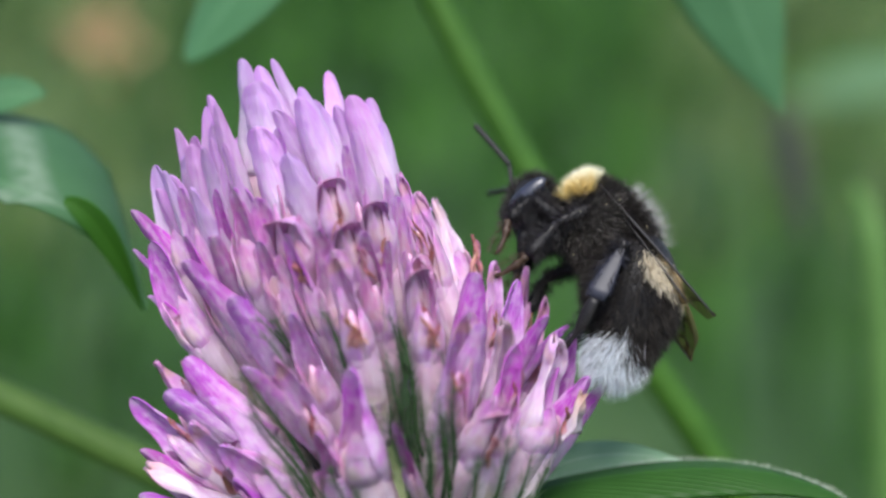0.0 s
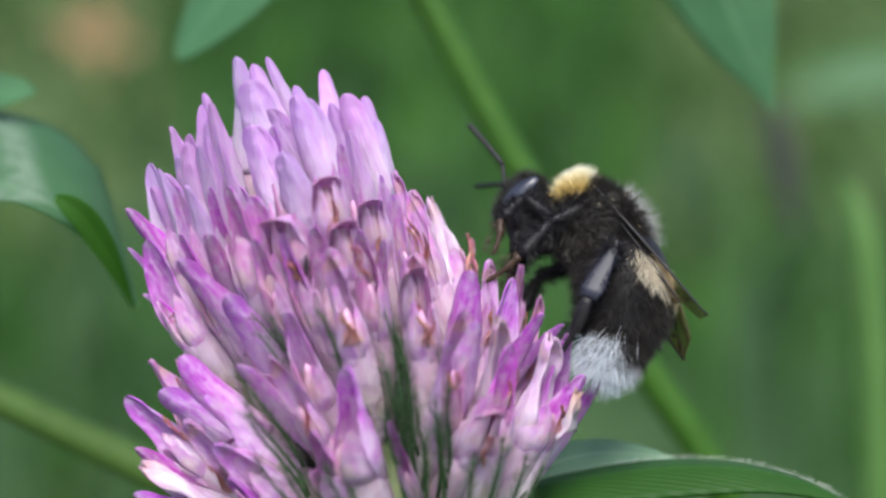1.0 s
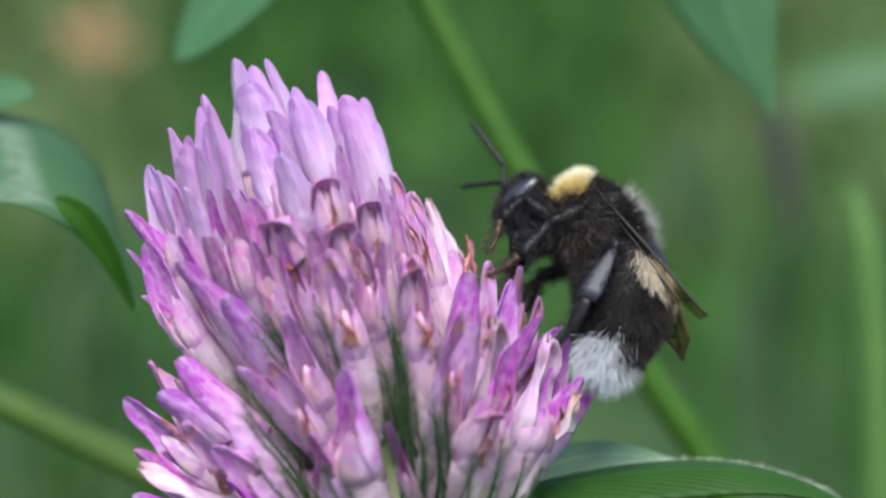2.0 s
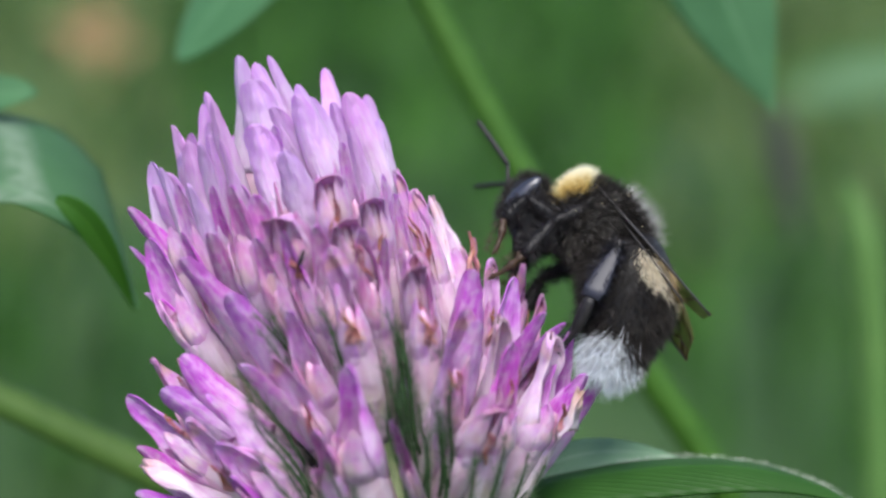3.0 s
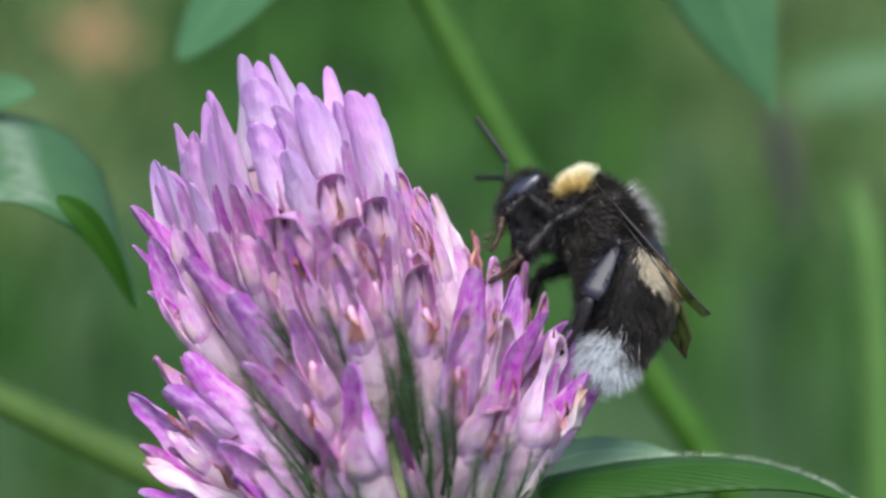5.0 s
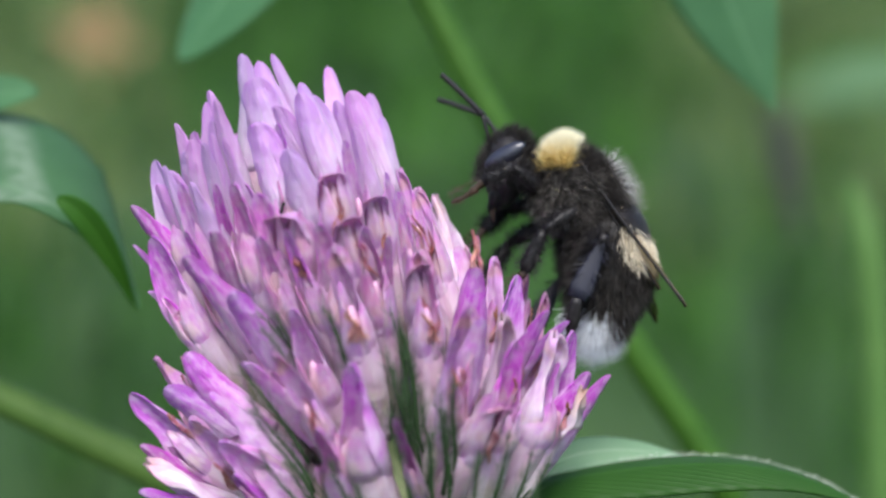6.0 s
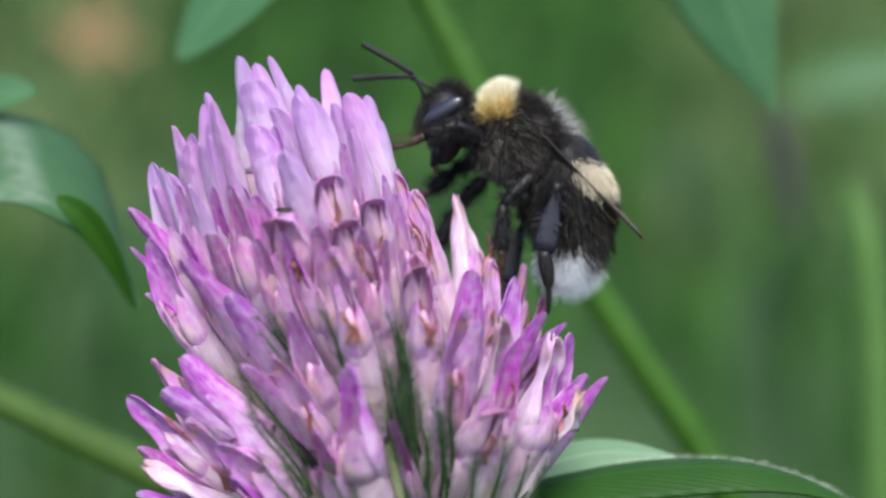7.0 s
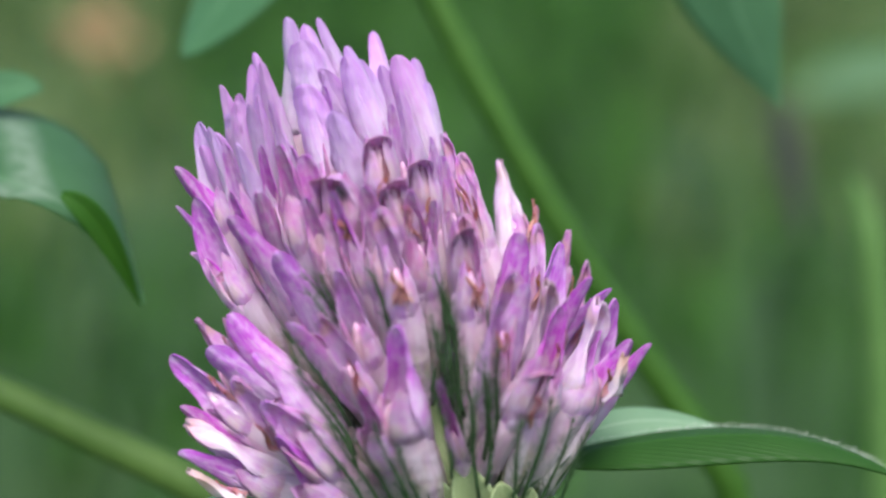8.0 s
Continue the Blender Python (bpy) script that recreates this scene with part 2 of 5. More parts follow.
MAT_TARSUS = plain_material("tarsus_brown", (0.03, 0.016, 0.009), (0.09, 0.048, 0.024), 1500, 0.5, 0.4, 0.00006)


def wing_material():
    m, nt, b = nodes_of("wing_membrane")
    uv, along, across = uv_parts(nt)
    v = node(nt, "ShaderNodeTexVoronoi", Scale=5.0)
    v.feature = 'DISTANCE_TO_EDGE'
    mp = nt.nodes.new("ShaderNodeMapping")
    mp.inputs["Scale"].default_value = (1.0, 0.6, 1.0)
    nt.links.new(uv, mp.inputs[0])
    nt.links.new(mp.outputs[0], v.inputs["Vector"])
    vein = ramp(nt, v.outputs["Distance"], [(0.02, (1, 1, 1)), (0.05, (0, 0, 0))])
    col = mix(nt, vein, (0.20, 0.14, 0.08), (0.03, 0.018, 0.01))
    nt.links.new(col, b.inputs["Base Color"])
    b.inputs["Roughness"].default_value = 0.25
    tr = nt.nodes.new("ShaderNodeBsdfTransparent")
    tr.inputs[0].default_value = (0.86, 0.80, 0.68, 1)
    mx = nt.nodes.new("ShaderNodeMixShader")
    nt.links.new(maths(nt, 'ADD', maths(nt, 'MULTIPLY', vein, 0.55), 0.3, True), mx.inputs[0])
    nt.links.new(tr.outputs[0], mx.inputs[1])
    nt.links.new(b.outputs[0], mx.inputs[2])
    nt.links.new(mx.outputs[0], nt.nodes["Material Output"].inputs[0])
    return m


MAT_WING = wing_material()


def meadow_material():
    m, nt, b = nodes_of("meadow_ground")
    big = noise_tex(nt, 3.2, 2.0)
    mid = noise_tex(nt, 11.0, 3.0)
    fine = noise_tex(nt, 160.0, 5.0)
    f = maths(nt, 'ADD', maths(nt, 'MULTIPLY', big, 0.6), maths(nt, 'MULTIPLY', mid, 0.4))
    col = ramp(nt, f, [(0.34, (0.011, 0.041, 0.0065)), (0.5, (0.024, 0.073, 0.012)), (0.6, (0.049, 0.092, 0.024)), (0.72, (0.092, 0.10, 0.041))])
    col = mix(nt, maths(nt, 'MULTIPLY', fine, 0.5), col, (0.03, 0.07, 0.012))
    nt.links.new(col, b.inputs["Base Color"])
    b.inputs["Roughness"].default_value = 0.9
    bumped(nt, b, fine, 0.6, 0.01)
    return m


MAT_GROUND = meadow_material()
MAT_GRASS = plain_material("grass_green", (0.009, 0.047, 0.0045), (0.054, 0.15, 0.02), 6, 0.6, 0, spec=0.25, random=True)
MAT_GRASS_PALE = plain_material("grass_pale", (0.058, 0.108, 0.027), (0.175, 0.24, 0.088), 6, 0.6, 0, spec=0.25, random=True)


# ---- mesh helpers ----
def mesh_of(name, bm, mat, smooth=True):
    me = bpy.data.meshes.new(name)
    bm.to_mesh(me)
    bm.free()
    me.materials.append(mat)
    if smooth:
        me.polygons.foreach_set("use_smooth", [True] * len(me.polygons))
    return me


def part(name, bm, mat, parent=None, label="", m=None):
    """One mesh object, a part of parent."""
    me = bm if isinstance(bm, bpy.types.Mesh) else mesh_of(name, bm, mat)
    ob = new(name, me)
    if parent is not None:
        ob.parent = parent
    if m is not None:
        ob.matrix_basis = m
    return tagged(ob, label)


def empty(name, m, label, category, group="", kind=""):
    ob = new(name)
    ob.empty_display_size = 0.002
    ob.matrix_basis = m
    return tagged(ob, label, category, group, kind)


def sheet(nu, nv, fn, thick=0.0):
    """A surface of nu by nv cells, fn(u, v) in metres, with UVs; thick makes it a shell."""
    bm = bmesh.new()
    uv = bm.loops.layers.uv.new("UVMap")
    grid, tex = [], {}
    for i in range(nu + 1):
        row = []
        for j in range(nv + 1):
            w = bm.verts.new(fn(i / nu, j / nv))
            tex[w] = (i / nu, j / nv)
            row.append(w)
        grid.append(row)
    for i in range(nu):
        for j in range(nv):
            f = bm.faces.new((grid[i][j], grid[i + 1][j], grid[i + 1][j + 1], grid[i][j + 1]))
            for l in f.loops:
                l[uv].uv = tex[l.vert]
    if thick:
        bmesh.ops.recalc_face_normals(bm, faces=bm.faces[:])
        bmesh.ops.solidify(bm, geom=bm.faces[:], thickness=thick)
    return bm


def shell(nu, nv, fn):
    """A thin petal with two faces: fn(u, v, k), k 0 on the outer face and 1 on the inner."""
    bm = bmesh.new()
    uv = bm.loops.layers.uv.new("UVMap")
    tex = {}

    def face(*vs):
        f = bm.faces.new(vs)
        for l in f.loops:
            l[uv].uv = tex[l.vert]
    grids = []
    for k in (0, 1):
        g = []
        for i in range(nu + 1):
            row = []
            for j in range(nv + 1):
                w = bm.verts.new(fn(i / nu, j / nv, k))
                tex[w] = (i / nu, j / nv)
                row.append(w)
            g.append(row)
        grids.append(g)
    a, b = grids
    for i in range(nu):
        for j in range(nv):
            face(a[i][j], a[i + 1][j], a[i + 1][j + 1], a[i][j + 1])
            face(b[i][j], b[i][j + 1], b[i + 1][j + 1], b[i + 1][j])
        face(a[i][0], b[i][0], b[i + 1][0], a[i + 1][0])
        face(a[i][nv], a[i + 1][nv], b[i + 1][nv], b[i][nv])
    for j in range(nv):
        face(a[0][j], a[0][j + 1], b[0][j + 1], b[0][j])
        face(a[nu][j], b[nu][j], b[nu][j + 1], a[nu][j + 1])
    bmesh.ops.recalc_face_normals(bm, faces=bm.faces[:])
    return bm


def tube(points, radii, sides=8, flat=1.0, cap=True, broad=None):
    """A round rod through points (metres), UV x along it."""
    bm = bmesh.new()
    uv = bm.loops.layers.uv.new("UVMap")
    pts = [Vector(p) for p in points]
    n = len(pts)
    side = Vector(broad) if broad else None
    rings = []
    for i, p in enumerate(pts):
        d = (pts[min(i + 1, n - 1)] - pts[max(i - 1, 0)]).normalized()
        if side is None:
            side = d.orthogonal().normalized()
        side = (side - d * side.dot(d)).normalized()
        up = d.cross(side)
        r = radii[i] if isinstance(radii, (list, tuple)) else radii
        rings.append([bm.verts.new(p + side * (r * math.cos(2 * math.pi * k / sides)) + up * (r * flat * math.sin(2 * math.pi * k / sides))) for k in range(sides)])
    for i in range(n - 1):
        for k in range(sides):
            q = (k + 1) % sides
            f = bm.faces.new((rings[i][k], rings[i][q], rings[i + 1][q], rings[i + 1][k]))
            for l, u in zip(f.loops, (i, i, i + 1, i + 1)):
                l[uv].uv = (u / (n - 1), k / sides)
    if cap:
        bm.faces.new(rings[0][::-1])
        for l in bm.faces.new(rings[-1]).loops:
            l[uv].uv = (1.0, 0.5)
    return bm


def bezier(a, b, c, d, n):
    out = []
    for i in range(n + 1):
        t = i / n
        s = 1 - t
        out.append(Vector(a) * s ** 3 + Vector(b) * 3 * s * s * t + Vector(c) * 3 * s * t * t + Vector(d) * t ** 3)
    return out


def blob(radii, seg=24, rings=16, shape=None):
    bm = bmesh.new()
    bmesh.ops.create_uvsphere(bm, u_segments=seg, v_segments=rings, radius=1.0)
    for w in bm.verts:
        p = Vector((w.co.x * radii[0], w.co.y * radii[1], w.co.z * radii[2]))
        w.co = shape(p) if shape else p
    return bm


def merge(bm, other):
    me = bpy.data.meshes.new("tmp")
    other.to_mesh(me)
    other.free()
    bm.from_mesh(me)
    bpy.data.meshes.remove(me)
    return bm


def hair_mesh(name, roots, length, width, mat, rng, lean=Vector((0, 0, 0)), spread=0.35, bend=0.3, vary=0.35):
    """Many tapered hairs. roots: (place, normal) in metres."""
    verts, faces = [], []
    for p, nrm in roots:
        d = (nrm + lean + Vector((rng.gauss(0, spread), rng.gauss(0, spread), rng.gauss(0, spread)))).normalized()
        s = d.orthogonal().normalized()
        s.rotate(Quaternion(d, rng.uniform(0, 6.283)))
        ln = length * rng.uniform(1 - vary, 1 + vary)
        sag = d.cross(s) * (ln * bend * rng.uniform(-0.5, 0.5)) + lean * (ln * bend * 0.5)
        w = s * (width * 0.5)
        mid_p, tip = p + d * ln * 0.55 + sag * 0.3, p + d * ln + sag
        i = len(verts)
        verts += [p - w, p + w, mid_p + w * 0.75, mid_p - w * 0.75, tip]
        faces += [(i, i + 1, i + 2, i + 3), (i + 3, i + 2, i + 4)]
    me = bpy.data.meshes.new(name)
    me.from_pydata([tuple(q) for q in verts], [], faces)
    me.materials.append(mat)
    me.polygons.foreach_set("use_smooth", [True] * len(me.polygons))
    return me


# ---- ground and meadow behind ----
def build_ground():
    rng = random.Random(11)
    bm = bmesh.new()
    bmesh.ops.create_grid(bm, x_segments=60, y_segments=60, size=1.0)
    for w in bm.verts:
        x, y = w.co.x, w.co.y
        r = math.hypot(x, y)
        k = 3.0 if r < 0.2 else 3.0 * (1 + (r * 6) ** 3)
        w.co = Vector((x * k, y * k, 0.02 * noise.noise(Vector((x * 9, y * 9, 0))) if r < 0.5 else 0))
    ground = part("ground", bm, MAT_GROUND)
    tagged(ground, "meadow ground with low green growth", "ground", "", "structure")
    # grass of the meadow, all round
    green, pale = ([], []), ([], [])
    for _ in range(30000):
        far, way = 6.5 * rng.random() ** 0.62, rng.uniform(0, 6.283)
        x, y = far * math.cos(way), far * math.sin(way)
        if far < 0.3:
            continue
        lump = noise.noise(Vector((x * 5, y * 5, 3)))
        h = (0.05 + 0.08 * rng.random() + 0.07 * max(0, lump)) * min(1.0, 0.55 + far * 0.5)
        a = rng.uniform(0, 6.283)
        side = Vector((math.cos(a), math.sin(a), 0)) * rng.uniform(0.002, 0.004) * (1 + far * 0.8)
        ln = Vector((rng.gauss(0, 0.35), rng.gauss(0, 0.35), 0)) * h
        p = Vector((x, y, 0))
        # drier, paler clumps farther off
        dry = y > 1.3 and (x / y > 0.13 + 0.03 * lump or x / y < -0.16 + 0.03 * lump) and rng.random() < 0.75
        verts, faces = pale if dry else green
        i = len(verts)
        verts += [p - side, p + side, p + ln * 0.35 + Vector((0, 0, h * 0.6)) + side * 0.8, p + ln * 0.35 + Vector((0, 0, h * 0.6)) - side * 0.8, p + ln + Vector((0, 0, h))]
        faces += [(i, i + 1, i + 2, i + 3), (i + 3, i + 2, i + 4)]
    for nm, lab, mat, (verts, faces) in (("grass", "soft green meadow grass growing from the ground", MAT_GRASS, green),
                                         ("dry_grass", "pale olive dry grass in clumps in the meadow", MAT_GRASS_PALE, pale)):
        me = bpy.data.meshes.new(nm)
        me.from_pydata([tuple(q) for q in verts], [], faces)
        me.materials.append(mat)
        tagged(new(nm, me), lab, "grass", "", "stuff")


def leaf_blade(path, side, width, fold, thick=0.15, n=26, wave=0.0, point=1.5, fat=0.42, nv=12, curl=0.0):
    """A leaf along a path of four control places (mm): side is the way across it, fold lifts both halves (mm at full width)."""
    pts = bezier(*path, n)
    sd = Vector(side).normalized()

    def fn(u, v):
        k = min(int(u * n), n - 1)
        p = pts[k].lerp(pts[k + 1], u * n - k)
        d = (pts[min(k + 2, n)] - pts[max(k - 1, 0)]).normalized()
        s = (sd - d * sd.dot(d)).normalized()
        up = s.cross(d)
        prof = (math.sin(math.pi * min(1.0, (0.03 + 0.97 * u) ** (math.log(0.5) / math.log(fat))))) ** (1 / point)
        q = (v - 0.5) * 2
        w = width * 0.5 * prof
        lift = fold * abs(q) * prof - curl * q * q * prof + wave * math.sin(u * 23 + 2 * (q > 0)) * abs(q) ** 2 * prof
        return (p + s * (q * w) + up * lift) * MM
    return sheet(n, nv, fn, thick * MM)


def rim_hairs(path, side, width, fold, q, count, length, rng, fat=0.42, point=1.5):
    """Pale hairs on a leaf's rim."""
    pts = bezier(*path, 40)
    sd = Vector(side).normalized()
    roots = []
    for i in range(count):
        u = rng.uniform(0.05, 0.97)
        k = min(int(u * 40), 39)
        d = (pts[k + 1] - pts[k]).normalized()
        s = (sd - d * sd.dot(d)).normalized()
        prof = (math.sin(math.pi * min(1.0, (0.03 + 0.97 * u) ** (math.log(0.5) / math.log(fat))))) ** (1 / point)
        p = pts[k].lerp(pts[k + 1], u * 40 - k) + s * (q * width * 0.5 * prof) + s.cross(d) * (fold * prof)
        roots.append((p * MM, (s * q * 0.6 + s.cross(d) * 0.6 + d * 0.5).normalized()))
    return hair_mesh("rim_hair", roots, length * MM, 0.014 * MM, MAT_HAIR_PALE, rng)


def leaf_thing(name, label, path, side, width, fold, mat, aside, category="leaf", **kw):
    """A leaf on a stalk that arches aside and goes down to the ground. aside: metres across at the foot."""
    base = Vector(path[0])
    thing = empty(name, VIEW @ Matrix.Translation(base * MM), label, category)
    rel = [Vector(p) - base for p in path]
    part("blade", leaf_blade(rel, side, width, fold, **kw), mat, thing)
    foot = VIEW.inverted() @ Vector((aside, world(base).y + 0.03, -0.01))
    foot = foot * 1000 - base
    way = (rel[0] - rel[1]).normalized()
    pts = bezier((0, 0, 0), way * 25, Vector((foot.x, 10, 25)), foot, 24)
    part("stalk", tube([p * MM for p in pts], [0.0006 + 0.0003 * i / 24 for i in range(25)]), MAT_STEM, thing)
    return thing


def build_surroundings():
    rng = random.Random(5)
    # the marked leaf that droops beside the flower
    a = [spot(-33.2, 7.5, 14), spot(-28.0, 7.7, 12), spot(-21.0, 6.0, 9), spot(-18.7, -3.6, 9)]
    leaf = leaf_thing("clover_leaf", "green clover leaf with a pale chevron, drooping at its tip", a, (0.1, -0.86, -0.5), 12.4, -0.5, MAT_LEAF, -0.11, "leaf", curl=0.8, point=1.15)
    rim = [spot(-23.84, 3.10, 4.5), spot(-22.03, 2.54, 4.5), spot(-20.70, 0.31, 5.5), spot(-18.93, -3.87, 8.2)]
    part("blade", leaf_blade([p - a[0] for p in rim], (0.9, 0.1, 0.42), 1.7, -0.2, point=1.2), MAT_LEAF_UNDER_LIT, leaf, "green underside of the curled leaf, brightened as if light shone through")
    # small lobe of a neighbouring leaflet
    b = [spot(-30.12, 8.75, 15), spot(-28.37, 9.45, 15), spot(-26.63, 9.97, 15), spot(-24.96, 9.62, 15)]
    leaf_thing("clover_leaf", "small blunt green leaflet tip behind the drooping leaf", b, (0.1, -0.4, -0.9), 3.0, 0.2, MAT_LEAF_PLAIN, -0.13)
    # leaves hanging in from above
    c = [spot(-7.81, 23.04, 24), spot(-10.60, 19.55, 23), spot(-13.73, 15.02, 22), spot(-16.24, 11.54, 21)]
    leaf_thing("hanging_leaf", "dull green pointed leaf hanging down behind the flower", c, (0.78, -0.15, 0.6), 10.0, 0.4, MAT_LEAF_PLAIN, -0.12)
    d = [spot(14.15, 24.43, 26), spot(15.89, 19.55, 25), spot(17.99, 13.98, 24), spot(20.49, 8.40, 23)]
    leaf_thing("hanging_leaf", "dull green pointed leaf hanging down beside the stem", d, (0.8, -0.35, 0.3), 8.8, 0.3, MAT_LEAF_PLAIN, 0.14, point=0.95)
    # long stems
    for nm, lab, mat, r, pts in (
            ("long_stem", "long smooth green stem crossing behind the flower", MAT_STEM, 1.35, [spot(-4.67, 23.04, 34), spot(0.14, 13.28, 33), spot(4.46, 3.87, 32), spot(17.46, -14.60, 32)]),
            ("leaf_stalk", "olive green stalk slanting behind the flower", MAT_STEM_DARK, 1.4, [spot(-36.39, -5.02, 20), spot(-28.72, -8.68, 20), spot(-22.80, -11.12, 20), spot(-12.69, -16.35, 20)]),
            ("grass_stalk", "pale green upright stalk, far out of focus", MAT_STEM_PALE, 2.0, [spot(25.1, 3.87, 75), spot(26.4, 0.38, 75), spot(26.95, -6.24, 75), spot(27.0, -18.79, 75)])):
        thing = empty(nm, VIEW @ Matrix.Translation(pts[0] * MM), lab, "stem")
        line = bezier(*pts, 24)
        foot = VIEW.inverted() @ Vector((world(pts[3]).x * 1.4, world(pts[3]).y + 0.05, -0.01)) * 1000
        line += bezier(pts[3], pts[3] + (pts[3] - pts[2]) * 0.5, foot + Vector((0, 0, 60)), foot, 10)[1:]
        rad = [r * (0.85 + 0.25 * i / len(line)) * MM for i in range(len(line))]
        if nm == "grass_stalk":
            rad = [r * min(1, 0.35 + 0.1 * i) * MM for i in range(len(line))]
        part("stem", tube([(p - pts[0]) * MM for p in line], rad, 12), mat, thing)
    # withered flower head, far behind
    c0 = spot(-21.33, 13.07, 480)
    thing = empty("withered_flower", VIEW @ Matrix.Translation(c0 * MM), "brown withered flower head on a thin stem", "flower")
    bm = bmesh.new()
    for _ in range(70):
        p = Vector((rng.gauss(0, 5.2), rng.gauss(0, 5.2), rng.gauss(0, 5.2))) * MM
        petal = blob((2.2 * MM, 1.0 * MM, 4.0 * MM), 8, 6)
        bmesh.ops.rotate(petal, verts=petal.verts[:], matrix=Euler((rng.uniform(0, 3), rng.uniform(0, 3), 0)).to_matrix())
        bmesh.ops.translate(petal, verts=petal.verts[:], vec=p)
        merge(bm, petal)
    part("head", bm, MAT_WITHER, thing)
    foot = VIEW.inverted() @ Vector((-0.16, 0.5, 0)) * 1000 - c0
    part("stem", tube([p * MM for p in bezier((0, 0, -3), (0, 0, -30), foot * 0.6, foot, 14)], 0.0007), MAT_STEM_DARK, thing)
    # pale and withered leaves far behind
    e = [spot(31.93, 12.23, 420), spot(29.14, 11.54, 420), spot(24.96, 10.49, 420), spot(21.12, 9.10, 410)]
    leaf_thing("pale_leaf", "pale green leaf, far out of focus", e, (0.1, 0.6, 0.8), 22, 0.3, MAT_LEAF_PALE, 0.5)
    g = [spot(20.25, 9.10, 170), spot(20.95, 6.66, 170), spot(21.47, 4.22, 170), spot(21.99, 0.38, 170)]
    leaf_thing("withered_leaf", "dark shrivelled leaf hanging behind the green leaf", g, (1, -0.3, 0.1), 5.0, 0.6, MAT_LEAF_DEAD, 0.26)


MAT_WITHER = plain_material("withered_brown", (0.30, 0.195, 0.09), (0.50, 0.34, 0.17), 300, 0.8)

# ---- the clover flower ----
FLOWER_BASE = spot(0.03, -16.17, 0)


def ease(x):
    x = max(0.0, min(1.0, x))
    return x * x * (3 - 2 * x)


def banner_mesh(rng, kind):
    """Upper petal of a floret, wrapped round the tube below and narrowing to a tongue; z along, its slit to -y.
    T pale tongue, C broad tongue, L lilac tongue, F open, P pointed and shut, H hooded, W withered, D dried and pale."""
    long = rng.uniform(8.4, 9.8)
    bend, crook, slant = rng.uniform(-0.3, 0.5), rng.uniform(-0.45, 0.45), rng.uniform(-0.6, 0.6)
    seed = rng.uniform(0, 50)
    slim, fold, taper = {"T": (1.12, 1.15, 3.2), "L": (0.92, 1.3, 3.6), "C": (1.0, 1.3, 4.5), "F": (0.6, 1.6, 4.0), "P": (0.52, 2.3, 2.3), "H": (0.9, 1.5, 8.0), "W": (0.58, 2.1, 5.0), "D": (0.8, 1.6, 5.0)}[kind]
    slim, fold, taper = slim * rng.uniform(0.9, 1.1), fold * rng.uniform(0.88, 1.12), taper * rng.uniform(0.85, 1.2)
    wrap, start, full = rng.uniform(1.95, 2.3), rng.uniform(0.12, 0.22), rng.uniform(0.72, 0.95)
    dry = kind in "WD"
    over = rng.uniform(2.0, 2.6) if kind == "H" else rng.uniform(0.0, 0.4) if kind == "F" else 0.0
    if kind == "H":
        long *= 0.88

    def fn(u, v, k):
        q = (v - 0.5) * 2
        u = 0.35 * u + 0.65 * math.sin(u * math.pi / 2)
        s = ease((u - start) / (full - start))
        end = max(0.0, 1 - u ** taper) ** 0.5
        rad = (1.14 + (slim - 1.14) * s) * (0.80 + 0.20 * ease(u / 0.4))
        a = (wrap + (fold - wrap) * s) * (0.03 + 0.97 * end)
        x = rad * math.sin(q * a) * (1 - 0.06 * k)
        y = 1.12 - rad * (1 - math.cos(q * a)) - 0.07 * k * math.cos(q * a) + 0.1 * (1 - abs(q)) ** 3 * u
        z = 15.0 - long * (1 - u) + slant * q * u * (1 - u) * 1.3 - 0.35 * q * q * u * (1 - u)
        x += crook * 2.0 * u * (1 - u)
        y += bend * 2.0 * u * (1 - u) - over * u ** 2.4
        if kind == "H":
            z -= 1.3 * u ** 4
        if dry:
            x += 0.2 * math.sin(9 * u + 5 * q + seed) * u
            y += 0.22 * math.cos(8 * u + 4 * q + seed) * u
            z -= abs(noise.noise(Vector((q * 4 + seed, 2.0, seed)))) * 0.9 * u ** 4
        n = noise.noise_vector(Vector((q * 1.3 + seed, u * 3.0, seed)))
        f = noise.noise_vector(Vector((q * 3 + seed, u * 9.0, 3 * seed)))
        return (Vector((x, y, z)) + (n * 0.2 + f * (0.08 + 0.09 * abs(q))) * (0.3 + 0.7 * u) * max(0.15, end)) * MM
    mat = {"T": MAT_BANNER, "C": MAT_BANNER, "L": MAT_BANNER_BUD, "P": MAT_BANNER_BUD, "F": MAT_BANNER_DEEP, "H": MAT_HOOD, "W": MAT_DRY, "D": MAT_DRY_PALE}[kind]
    return mesh_of("banner", shell(24, 14, fn), mat)


